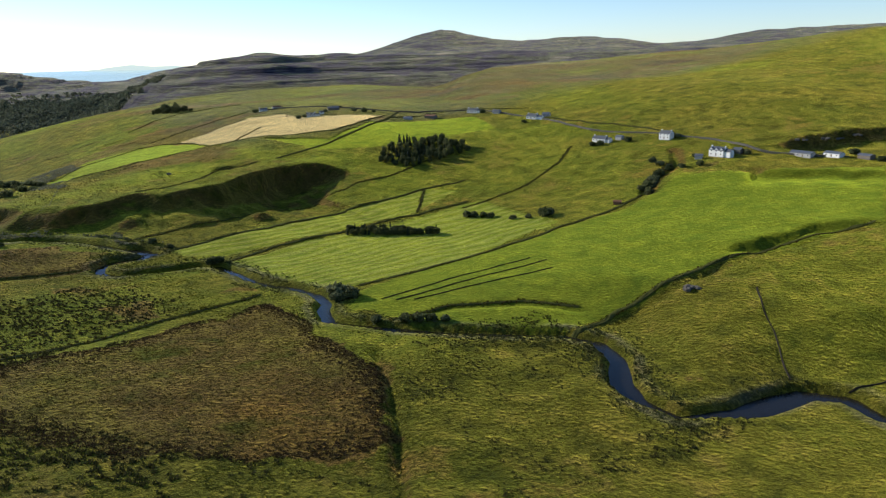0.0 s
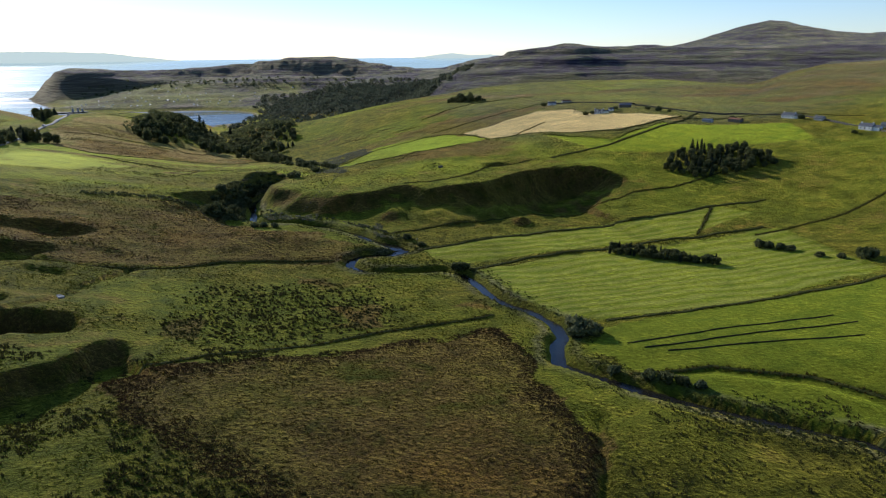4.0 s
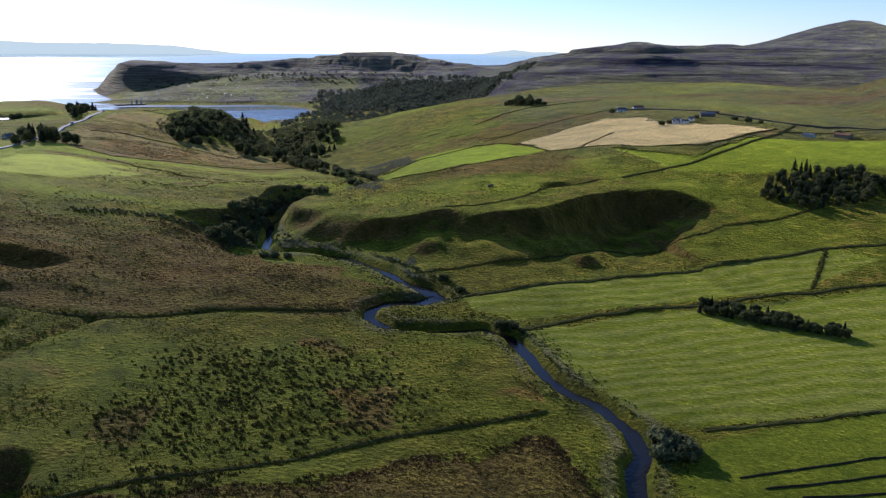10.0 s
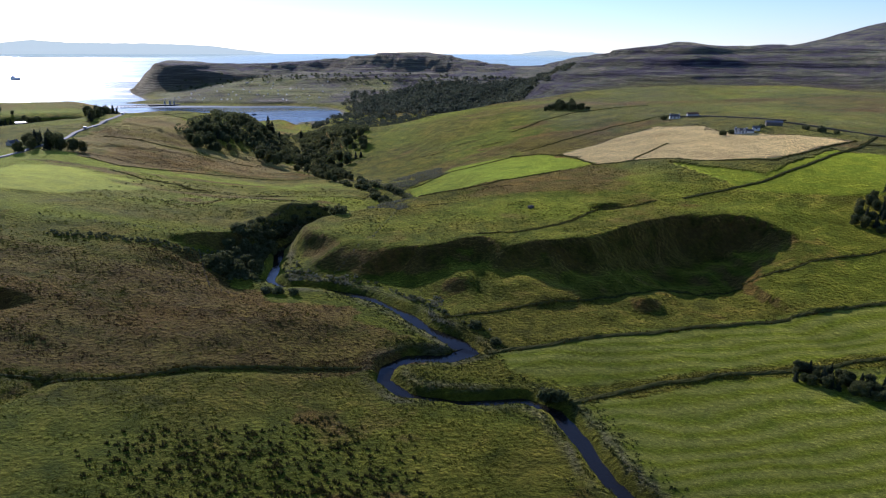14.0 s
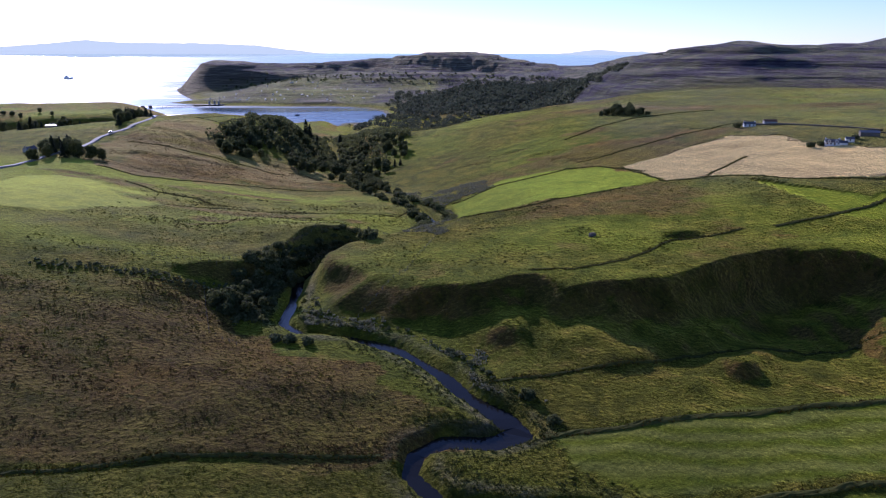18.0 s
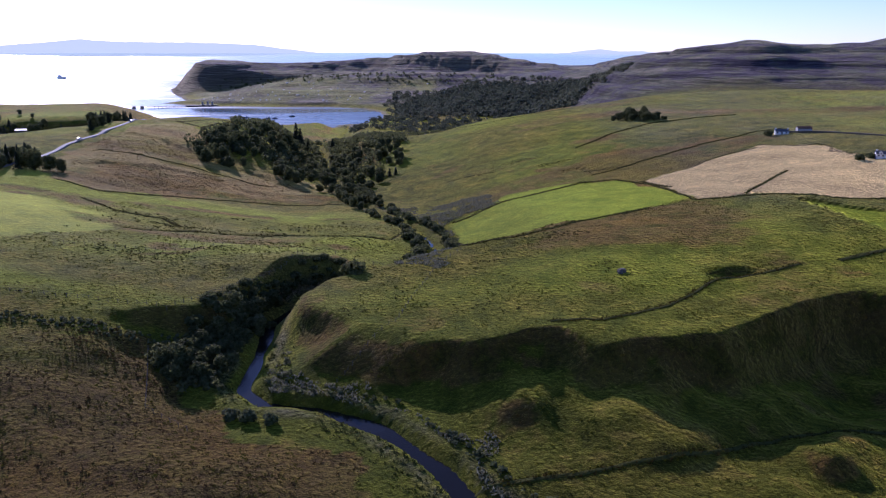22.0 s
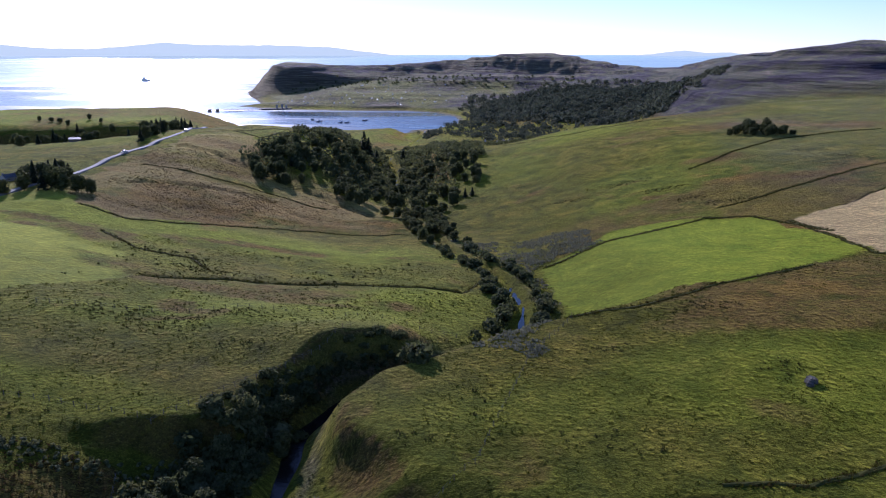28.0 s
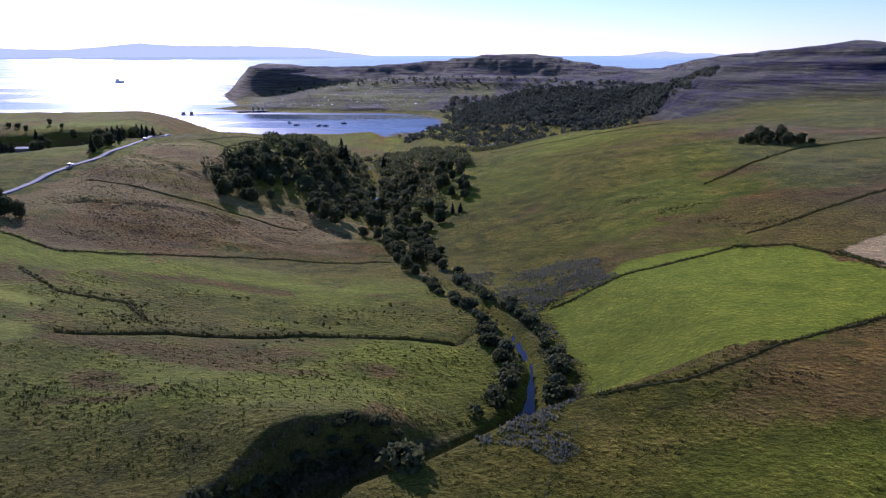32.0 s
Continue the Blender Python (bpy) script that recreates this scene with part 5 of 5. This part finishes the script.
for i, line in enumerate(TURF_DYKES):
    big = i in (2, 3, 5, 6, 17, 26)
    me = strip("dyke", line, 1.8 if big else 1.0, 0.34 if big else 0.22, TURF, 1.4, 50 + i)
    tagged(new("field_dyke", me), "low overgrown turf and stone dyke between pastures", "wall", "field dykes")


def fence(line, step, label):
    """Timber posts with two wires."""
    ob = thing("fence", label, "fence", "stock fences")
    pts = fine_line(line, step)
    z = heights(pts)
    post = bpy.data.meshes.get("fence_post")
    if post is None:
        bm = boxed((-0.05, -0.05, -0.3), (0.05, 0.05, 1.15), 0.015)
        post = bpy.data.meshes.new("fence_post")
        bm.to_mesh(post)
        bm.free()
        post.materials.append(TIMBER)
    for (x, y), h in zip(pts, z):
        piece("post", post, ob, Matrix.Translation((x, y, h)) @ Matrix.Rotation(pick.uniform(-0.06, 0.06), 4, "X"))
    for up in (0.55, 1.05):
        v, f = [], []
        for (x, y), h in zip(pts, z):
            v += [(x, y, h + up), (x, y, h + up + 0.015), (x + 0.012, y + 0.012, h + up)]
        for i in range(len(pts) - 1):
            for k in range(3):
                f.append((3 * i + k, 3 * i + (k + 1) % 3, 3 * i + 3 + (k + 1) % 3, 3 * i + 3 + k))
        piece("wire", mesh_of("wire", v, f, TIN), ob)
    return ob


fence([(-39, 375.8), (-28.1, 348.1), (-17.1, 341.3)], 2.5, "old timber post fence down the heathy slope")
fence([(-80.3, 385.8), (-59.7, 389.8), (-39, 387.8), (-25.9, 409.8), (-14.7, 433.8)], 2.5, "timber post and wire fence on the gorge brink")
fence([(-91.7, 431.8), (-54.2, 440.8), (-16.6, 447.8), (7.8, 451.8)], 2.8, "timber post and wire fence across the pasture")
fence([(8, 363.8), (19.3, 381.8), (23, 401.8), (26.7, 421.8), (36, 443.8)], 2.6, "timber post and wire fence beside the burn scrub")
fence([(37.7, 466.8), (36, 445.8)], 2.6, "short timber fence at the field corner")

ROAD = [(-175.5, 393.1), (-181, 454.7), (-185.4, 519.1), (-186.2, 559.7), (-189.4, 594.9), (-198.7, 639.6), (-203, 690), (-214, 760), (-239, 840), (-264, 912), (-290, 985)]


def make_road(line, wide, name, label, mat):
    pts = fine_line(line, 4.0)
    v, f, tops = [], [], []
    for i, (x, y) in enumerate(pts):
        a, b = pts[max(i - 2, 0)], pts[min(i + 2, len(pts) - 1)]
        d = Vector((b[0] - a[0], b[1] - a[1], 0)).normalized()
        row = [(x + d.y * u * wide, y - d.x * u * wide) for u in (-0.62, -0.5, 0, 0.5, 0.62)]
        z = heights(row)
        tops.append(max(z[1:4]))
        v += [(p[0], p[1], 0.0) for p in row]
    soft = [max(tops[max(0, i - 2):i + 3]) for i in range(len(tops))]
    for i, t in enumerate(soft):
        for k, up in enumerate((-0.7, 0.2, 0.26, 0.2, -0.7)):
            v[5 * i + k] = (v[5 * i + k][0], v[5 * i + k][1], t + up)
        if i:
            f += [(5 * i - 5 + k, 5 * i - 4 + k, 5 * i + 1 + k, 5 * i + k) for k in range(4)]
    me = mesh_of(name, v, [q[::-1] for q in f], mat)
    return tagged(new(name, me), label, "road", kind="structure"), [(p[0], p[1], t) for p, t in zip(pts, soft)]


road, road_line = make_road(ROAD, 2.6, "road", "pale tarred single road curving over the hill", ROADTAR)
make_road([(330, 195), (318, 232), (322, 262), (318, 300), (308, 340), (312, 400), (306, 450), (280, 490), (262, 500), (236, 545)], 1.4, "road", "narrow worn township road behind the houses", TRACK)
make_road([(236, 545), (215, 575), (196, 600)], 2.6, "road", "rough farm track to the upper farm", TRACK)


# ---- houses ----
def pane_window(parent, w, h, m, mat=None):
    fr = piece("window", window_mesh("frame", w, h, 0.07, HARL), parent, m)
    piece("pane", window_mesh("pane", w - 0.2, h - 0.2, 0.09, GLASS), fr)


def window_mesh(kind, w, h, deep, mat):
    key = "%s_%d_%d" % (kind, round(w * 100), round(h * 100))
    me = bpy.data.meshes.get(key)
    if me is None:
        me = bpy.data.meshes.new(key)
        bm = boxed((-w / 2, -deep, -h / 2), (w / 2, 0.02, h / 2), 0.01)
        bm.to_mesh(me)
        bm.free()
        me.materials.append(mat)
    return me


def gable_wall(bm, x0, x1, y0, y1, h, top):
    """A closed body with gables at both ends of its x length."""
    ym = (y0 + y1) / 2
    co = [(x0, y0, -1.2), (x1, y0, -1.2), (x1, y1, -1.2), (x0, y1, -1.2), (x0, y0, h), (x1, y0, h), (x1, y1, h), (x0, y1, h), (x0, ym, h + top), (x1, ym, h + top)]
    v = [bm.verts.new(c) for c in co]
    for q in ((0, 3, 2, 1), (0, 1, 5, 4), (2, 3, 7, 6), (1, 2, 6, 9, 5), (3, 0, 4, 8, 7), (4, 5, 9, 8), (6, 7, 8, 9)):
        bm.faces.new([v[i] for i in q])


def roof_slab(bm, x0, x1, y0, y1, h, top, over=0.28, thick=0.16):
    """Two pitched slabs that meet at the ridge."""
    ym = (y0 + y1) / 2
    fall = top / (ym - y0)
    for ye, s in ((y0, -1), (y1, 1)):
        eave = (ye + s * over, h - fall * over + 0.05)
        ridge = (ym, h + top + 0.05)
        co = [(x0 - over, *eave), (x1 + over, *eave), (x1 + over, *ridge), (x0 - over, *ridge)]
        lo = [bm.verts.new(c) for c in co]
        hi = [bm.verts.new((c[0], c[1], c[2] + thick)) for c in co]
        bm.faces.new(lo[::-1])
        bm.faces.new(hi)
        for i in range(4):
            bm.faces.new((lo[i], lo[(i + 1) % 4], hi[(i + 1) % 4], hi[i]))


def house(x, y, turn, long=11.0, deep=6.2, h=2.7, top=2.4, wall=None, roof=None, stacks=2, wins=3, label="white harled cottage with a dark slate roof", floors=1, wing=0.0, group="township houses", name="house", door=True, dormers=0):
    wall, roof = wall or HARL, roof or SLATE
    ob = thing(name, label, "house", group)
    ob.matrix_basis = Matrix.Translation((x, y, at_ground(x, y) + 0.15)) @ Matrix.Rotation(radians(turn), 4, "Z") @ Matrix.Diagonal((0.68, 0.66, 0.56, 1))
    bm = bmesh.new()
    gable_wall(bm, -long / 2, long / 2, -deep / 2, deep / 2, h, top)
    part("wall", bm, wall, ob)
    bm = bmesh.new()
    roof_slab(bm, -long / 2, long / 2, -deep / 2, deep / 2, h, top)
    part("roof", bm, roof, ob)
    for i in range(stacks):
        sx = (-1, 1, 0)[i] * (long / 2 - 0.5)
        ch = part("chimney", boxed((sx - 0.5, -0.35, h + top - 0.6), (sx + 0.5, 0.35, h + top + 1.0), 0.03), wall, ob)
        part("chimney_pot", boxed((sx - 0.15, -0.15, h + top + 1.0), (sx + 0.15, 0.15, h + top + 1.35), 0.04), RUSTY, ch)
    for fl in range(floors):
        for i in range(wins):
            wx = -long / 2 + long * (i + 0.5) / wins
            if door and fl == 0 and i == wins // 2 and wins > 2:
                part("door", boxed((wx - 0.5, -deep / 2 - 0.06, -0.1), (wx + 0.5, -deep / 2 + 0.02, 2.0), 0.01), TIMBER, ob)
                continue
            pane_window(ob, 1.1, 1.3, Matrix.Translation((wx, -deep / 2, 1.35 + 2.6 * fl)))
    if wins:
        pane_window(ob, 0.9, 1.2, Matrix.Translation((-long / 2, 0, 1.4 + 2.6 * (floors - 1))) @ Matrix.Rotation(radians(-90), 4, "Z"))
    for i in range(dormers):
        dx = -long / 2 + long * (i + 0.5) / dormers
        bm = bmesh.new()
        for c in ((dx - 0.9, dx + 0.9),):
            v = [bm.verts.new(p) for p in ((c[0], -deep / 2 - 0.02, h - 0.2), (c[1], -deep / 2 - 0.02, h - 0.2), (c[1], -deep / 2 - 0.02, h + 1.1), (dx, -deep / 2 - 0.02, h + 2.0), (c[0], -deep / 2 - 0.02, h + 1.1),
                                           (c[0], -0.3, h - 0.2), (c[1], -0.3, h - 0.2), (c[1], -0.3, h + 1.1), (dx, -0.3, h + 2.0), (c[0], -0.3, h + 1.1))]
            bm.faces.new(v[:5])
            bm.faces.new(v[:4:-1])
            for k in range(5):
                bm.faces.new((v[k], v[5 + k], v[5 + (k + 1) % 5], v[(k + 1) % 5]))
        dm = part("dormer", bm, wall, ob)
        bm = bmesh.new()
        for s in (-1, 1):
            co = [(dx, -deep / 2 - 0.2, h + 2.05), (dx, -0.2, h + 2.05), (dx + s * 1.1, -0.2, h + 1.0), (dx + s * 1.1, -deep / 2 - 0.2, h + 1.0)]
            lo = [bm.verts.new(c) for c in co]
            hi = [bm.verts.new((c[0], c[1], c[2] + 0.12)) for c in co]
            bm.faces.new(lo)
            bm.faces.new(hi[::-1])
            for k in range(4):
                bm.faces.new((lo[k], hi[k], hi[(k + 1) % 4], lo[(k + 1) % 4]))
        part("dormer_roof", bm, roof, dm)
        pane_window(ob, 0.8, 0.9, Matrix.Translation((dx, -deep / 2 - 0.02, h + 0.6)))
    if wing:
        bm = bmesh.new()
        gable_wall(bm, long / 2, long / 2 + wing, -deep * 0.36, deep * 0.36, h * 0.85, top * 0.7)
        part("side_wing", bm, wall, ob)
        bm = bmesh.new()
        roof_slab(bm, long / 2 + 0.25, long / 2 + wing, -deep * 0.36, deep * 0.36, h * 0.85, top * 0.7, 0.22)
        part("wing_roof", bm, roof, ob)
    return ob


house(309, 399, -72, 11, 6, 3.0, 2.6, wing=6, label="white harled croft house with slate roof and low wing")
house(318, 396, -64, 7, 5, 2.3, 1.8, GREYHARL, TIN, 0, 0, "grey stone byre with a sheet roof", group="farm sheds", name="shed", door=False)
house(297, 321, -80, 13, 6.2, 2.8, 2.5, wins=4, label="long low white cottage behind a dark hedge", wing=4)
house(304, 313, -80, 6, 4.5, 2.2, 1.6, GREYHARL, TIN, 0, 0, "small grey shed beside the cottage", group="farm sheds", name="shed", door=False)
house(314, 288, -84, 10, 6.4, 4.9, 2.6, floors=2, label="tall white two-storey house with gable chimneys")
house(305, 246, -86, 12, 6.6, 4.6, 2.6, floors=2, dormers=3, wing=5, label="large white house with three gabled dormers")
house(312, 240, -86, 6, 5, 2.5, 1.8, TIMBER, SLATE, 0, 1, "dark timber annexe beside the white house", group="farm sheds", name="shed")
house(298, 252, -64, 5, 4, 2.3, 1.5, GREYHARL, TIN, 0, 0, "small grey outhouse with a sheet roof", group="farm sheds", name="shed", door=False)
house(324, 214, -92, 16, 6, 2.6, 1.6, GREYHARL, TIN, 0, 4, "long low grey bungalow with a pale blue roof")
house(328, 201, -96, 12, 6, 2.6, 1.4, HARL, TIN, 0, 3, "low pale chalet with a grey sheet roof")
house(331, 188, -96, 9, 5, 2.4, 1.2, TIMBER, TIN, 0, 0, "low dark timber shed by the road", group="farm sheds", name="shed", door=False)
house(297, 452, -68, 12, 6, 2.8, 2.3, wing=5, wins=4, label="white croft cottage with two chimneys at the road")
house(306, 436, -68, 8, 5, 2.4, 1.9, GREYHARL, SLATE, 1, 2, "grey harled cottage beside a white one")
house(268, 462, -64, 12, 5.5, 2.2, 1.3, TIMBER, RUSTY, 0, 0, "long dark farm shed with rust-brown sheet roof", group="farm sheds", name="shed", door=False)
house(254, 470, -58, 9, 5, 2.0, 1.0, GREYHARL, TIN, 0, 0, "low grey farm shed with a pale sheet roof", group="farm sheds", name="shed", door=False)
house(201, 518, -14, 9, 5.4, 2.5, 2.0, wing=4.5, wins=4, label="white and blue-grey farmhouse above the hay field", dormers=2)
house(211, 523, -14, 5, 4, 2.2, 1.4, HARL, SLATE, 0, 1, "low white annexe of the farmhouse", group="farm sheds", name="shed")
house(226, 536, -14, 12, 6, 2.8, 1.4, TIMBER, TIN, 0, 0, "big dark farm shed with a grey sheet roof", group="farm sheds", name="shed", door=False)
house(191, 596, -10, 9, 5, 2.4, 1.8, label="white cottage among dark bushes at the upper farm")
house(204, 601, -6, 10, 6, 2.6, 1.6, GREYHARL, RUSTY, 0, 0, "old brown-roofed byre at the upper farm", group="farm sheds", name="shed", door=False)
house(-300, 770, 20, 20, 10, 4.6, 1.6, TIMBER, TIN, 0, 0, "large dark agricultural shed beyond the road", group="farm sheds", name="shed", door=False)
house(-203.8, 571.7, 70, 9, 6, 2.8, 2.2, GREYHARL, SLATE, 2, 2, "grey cottage hidden among roadside trees")
house(-248, 852, 70, 10, 6, 2.6, 1.8, GREYHARL, TIN, 0, 2, "low grey bungalow among trees by the road")


def stone_heap(x, y, wide, count, name, label, category, mat, group=""):
    """A low heap of rough blocks, each a piece of its own."""
    ob = thing(name, label, category, group, at=Matrix.Translation((x, y, at_ground(x, y))))
    g = random.Random(int(x * 7 + y))
    for k in range(count):
        a, r, s = g.uniform(0, 6.28), wide * g.uniform(0, 1) ** 0.6, g.uniform(0.35, 0.9)
        bm = boxed((-s, -s * 0.7, -0.4), (s, s * 0.7, s * 0.7), s * 0.2)
        bmesh.ops.rotate(bm, verts=bm.verts, matrix=Matrix.Rotation(g.uniform(0, 6.28), 3, "Z") @ Matrix.Rotation(g.uniform(-0.4, 0.4), 3, "X"))
        bmesh.ops.translate(bm, verts=bm.verts, vec=(r * math.cos(a), r * math.sin(a), max(0, 0.5 * (1 - r / wide))))
        part("stone", bm, mat, ob)
    return ob


stone_heap(169, 143, 2.2, 16, "stone_ruin", "tumbled grey stone ruin in rough pasture", "ruin", STONE)
house(232, 239, -50, 5, 3.4, 1.7, 0.9, RUSTY, RUSTY, 0, 0, "small rust-red derelict shed in the field corner", group="farm sheds", name="shed", door=False)
stone_heap(-55, 245, 1.1, 5, "stone_heap", "few pale boulders at a ditch crossing", "rock", GREYHARL)
stone_heap(78, 409, 2.0, 9, "rock_outcrop", "low grey outcrop on the grassy slope", "rock", STONE)
for x, y in ((342, 227), (352, 221), (360, 219), (368, 215)):
    stone_heap(x, y, 2.6, 9, "rock_outcrop", "grey rock outcrop breaking through the grassy bank", "rock", STONE, "rock outcrops by the township")
for x, y in ((292, 316), (290, 320), (303, 306), (318, 284), (320, 292), (310, 242), (313, 236), (299, 256), (290, 244), (284, 250), (282, 262), (283, 268), (276, 256), (262, 246), (258, 243), (312, 406), (300, 396), (330, 206), (335, 196), (190, 600), (184, 594), (197, 520), (191, 517), (216, 528), (236, 520), (240, 512), (246, 508), (270, 470), (300, 445), (330, 180), (336, 172)):
    plant(x, y, BUSHES, pick.uniform(0.8, 1.5), "bush", "dark garden bush beside the township houses", "bush", "garden bushes of the township")

# the far township round the bay
village = random.Random(5)
SPOTS = [(-610, 2120), (-585, 2150), (-560, 2135), (-600, 2200), (-540, 2290), (-470, 2300), (-520, 2160), (-480, 2120), (-455, 2180), (-430, 2140), (-400, 2110), (-395, 2240), (-360, 2160), (-330, 2120), (-300, 2200), (-270, 2110), (-240, 2150), (-215, 2090), (-190, 2230), (-170, 2120), (-150, 2060),
         (-120, 2030), (-95, 1980), (-60, 1940), (-40, 1890), (-70, 1850), (-20, 1830), (-45, 1800), (0, 1780), (20, 1740), (-10, 1720), (40, 1700), (15, 1680), (-30, 1690), (55, 1660), (30, 1640), (-5, 1640), (70, 1630), (-60, 1730), (-650, 2040), (-625, 2020), (-600, 2010), (-570, 1985), (-540, 1980), (-500, 1970), (-460, 1960), (-620, 2300), (-420, 2330), (-250, 2330),
         (-28, 1257), (-36, 1250), (-44, 1262), (-10, 1246), (-52, 1252), (-20, 1270)]
SPOTS += [(-640 + 15 * i + village.uniform(-12, 12), 2075 + village.uniform(-25, 40)) for i in range(28)] + [(village.uniform(-480, -60), village.uniform(2140, 2330)) for i in range(14)]
for x, y in SPOTS:
    big = village.uniform(0.45, 0.72)
    if at_ground(x, y) < 3:
        continue
    house(x, y, -75 + village.uniform(-35, 35), 10 * big, 6.5 * big, 2.8 * big, 2.4 * big, HARL if village.random() < 0.8 else GREYHARL, SLATE if village.random() < 0.75 else TIN, 1, 2, "small white house of the township round the bay", group="houses round the bay", door=False)



# ---- pier, boats, cars and far islands ----
def make_pier():
    ob = thing("pier", "long low timber pier with dolphins reaching into the bay", "pier")
    a, b = Vector((-610, 1995, 0)), Vector((-735, 1925, 0))
    d = (b - a).normalized()
    turn = math.degrees(math.atan2(d.y, d.x))
    ob.matrix_basis = pose(a.x, a.y, 0, 0, 0, turn)
    long = (b - a).length
    part("deck", boxed((0, -4, 2.4), (long * 0.82, 4, 3.2), 0.1), TIMBER, ob)
    part("quay", boxed((-40, -14, -2), (30, 10, 3.0), 0.3), STONE, ob)
    for i in range(12):
        for s in (-3.4, 3.4):
            part("pile", boxed((8 + i * 8.5, s - 0.4, -3), (8.8 + i * 8.5, s + 0.4, 2.5), 0.05), TIMBER, ob)
    for u in (0.9, 1.02):
        part("dolphin", boxed((long * u - 4, -4, -3), (long * u + 4, 4, 4.5), 0.4), TIMBER, ob)
    for i, (u, h) in enumerate(((-30, 7), (-20, 9), (-8, 8))):
        part("gantry", boxed((u, -3, 2.9), (u + 3.5, 3, 3 + h), 0.2), GREYHARL, ob)


make_pier()


def make_boat(x, y, turn, long, hull, label, ferry=False):
    ob = thing("ferry" if ferry else "boat", label, "boat", "" if ferry else "moored boats", at=pose(x, y, 0, 0, 0, turn))
    bm = bmesh.new()
    n, wide, high = 8, long * 0.16, long * 0.11
    rows = []
    for i in range(n + 1):
        u = i / n
        w = wide * (1 - max(0, (u - 0.55) / 0.45) ** 2.2) * (0.8 + 0.2 * min(1, u * 5))
        x0 = (u - 0.5) * long
        rows.append([bm.verts.new(c) for c in ((x0, -w, high), (x0, -w * 0.75, -0.3), (x0, w * 0.75, -0.3), (x0, w, high))])
    for p, q in zip(rows[:-1], rows[1:]):
        for k in range(3):
            bm.faces.new((p[k], q[k], q[k + 1], p[k + 1]))
        bm.faces.new((p[3], q[3], q[0], p[0]))
    bm.faces.new(rows[0])
    part("hull", bm, hull, ob)
    part("cabin", boxed((-long * 0.28, -wide * 0.7, high), (long * 0.18, wide * 0.7, high * 2.1), 0.05 * long / 10), PAINT, ob)
    part("wheelhouse", boxed((0, -wide * 0.55, high * 2.1), (long * 0.16, wide * 0.55, high * 2.9), 0.02 * long), PAINT, ob)
    part("mast", boxed((-0.1, -0.1, high * 2.5), (0.1, 0.1, high * 4.2)), TIN, ob)
    return ob


make_boat(-1685, 3360, 170, 80, HULLBLUE, "distant dark ferry out on the glittering sea", True)
for x, y, r in ((-412, 1700, 20), (-365, 1690, 60), (-352, 1688, 10), (-438, 1740, 140), (-330, 1740, 30)):
    make_boat(x, y, r, 12, HULLBLUE, "small dark fishing boat moored in the bay")


def make_car(x, y, z, turn, label):
    ob = thing("car", label, "car", "cars on the road", at=pose(x, y, z, 0, 0, turn))
    bm = boxed((-2.1, -0.85, 0.35), (2.1, 0.85, 0.95), 0.12)
    part("body", bm, CARPAINT, ob)
    bm = boxed((-1.5, -0.75, 0.95), (0.9, 0.75, 1.45), 0.14)
    part("cabin", bm, GLASS, ob)
    part("roof", boxed((-1.3, -0.7, 1.44), (0.7, 0.7, 1.5), 0.02), CARPAINT, ob)
    for wx in (-1.35, 1.35):
        for wy in (-0.8, 0.8):
            bm = bmesh.new()
            bmesh.ops.create_cone(bm, cap_ends=True, segments=14, radius1=0.33, radius2=0.33, depth=0.22, matrix=Matrix.Translation((wx, wy, 0.33)) @ Matrix.Rotation(math.pi / 2, 4, "X"))
            part("wheel", bm, RUBBER, ob)
    return ob


def on_road(k, label):
    a, b = road_line[k], road_line[k + 1]
    make_car(a[0] + 1.0, a[1], a[2] + 0.26, math.degrees(math.atan2(b[1] - a[1], b[0] - a[0])), label)


on_road(64, "silver car driving on the pale hill road")
on_road(88, "pale car far along the hill road")

# far islands across the sea; their haze is a pale colour with added glow
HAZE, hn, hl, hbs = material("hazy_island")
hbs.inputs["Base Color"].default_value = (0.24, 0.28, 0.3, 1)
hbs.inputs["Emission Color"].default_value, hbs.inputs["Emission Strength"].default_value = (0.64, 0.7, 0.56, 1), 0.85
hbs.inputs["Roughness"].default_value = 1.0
ISLES = [
    (4690, (-46, 130, -42, 150, -38, 168, -36.5, 165, -34.6, 151, -31.7, 143, -29.3, 158, -26.8, 179, -24.7, 168, -22, 165, -19.8, 166, -15.5, 154, -13.5, 133, -10.2, 104)),
    (4670, (-22.6, 82, -22.1, 86, -21.2, 97, -19.9, 85, -16, 84, -12.8, 84, -12.2, 80)),
    (4690, (4.5, 100, 5.5, 107, 7, 119, 8.8, 138, 10.3, 123, 11.8, 126, 13.9, 108, 15, 100)),
]
for k, (away, prof) in enumerate(ISLES):
    a = np.linspace(prof[0], prof[-2], 90)
    top = np.interp(a, prof[0::2], prof[1::2])
    top = top + 1.6 * lattice(a * 3.1, a * 0 + k, 5) + 0.8 * lattice(a * 9.1, a * 0 + k, 6)
    v, f = [], []
    for i, (h, z) in enumerate(zip(np.radians(a), top)):
        for r, zz in ((away - 60, 0), (away, z), (away + 25, z - 12), (away + 40, 0)):
            v.append((39 + r * math.sin(h), 117 + r * math.cos(h), zz))
        if i:
            f += [(4 * i - 4 + q, 4 * i - 3 + q, 4 * i + 1 + q, 4 * i + q) for q in range(3)]
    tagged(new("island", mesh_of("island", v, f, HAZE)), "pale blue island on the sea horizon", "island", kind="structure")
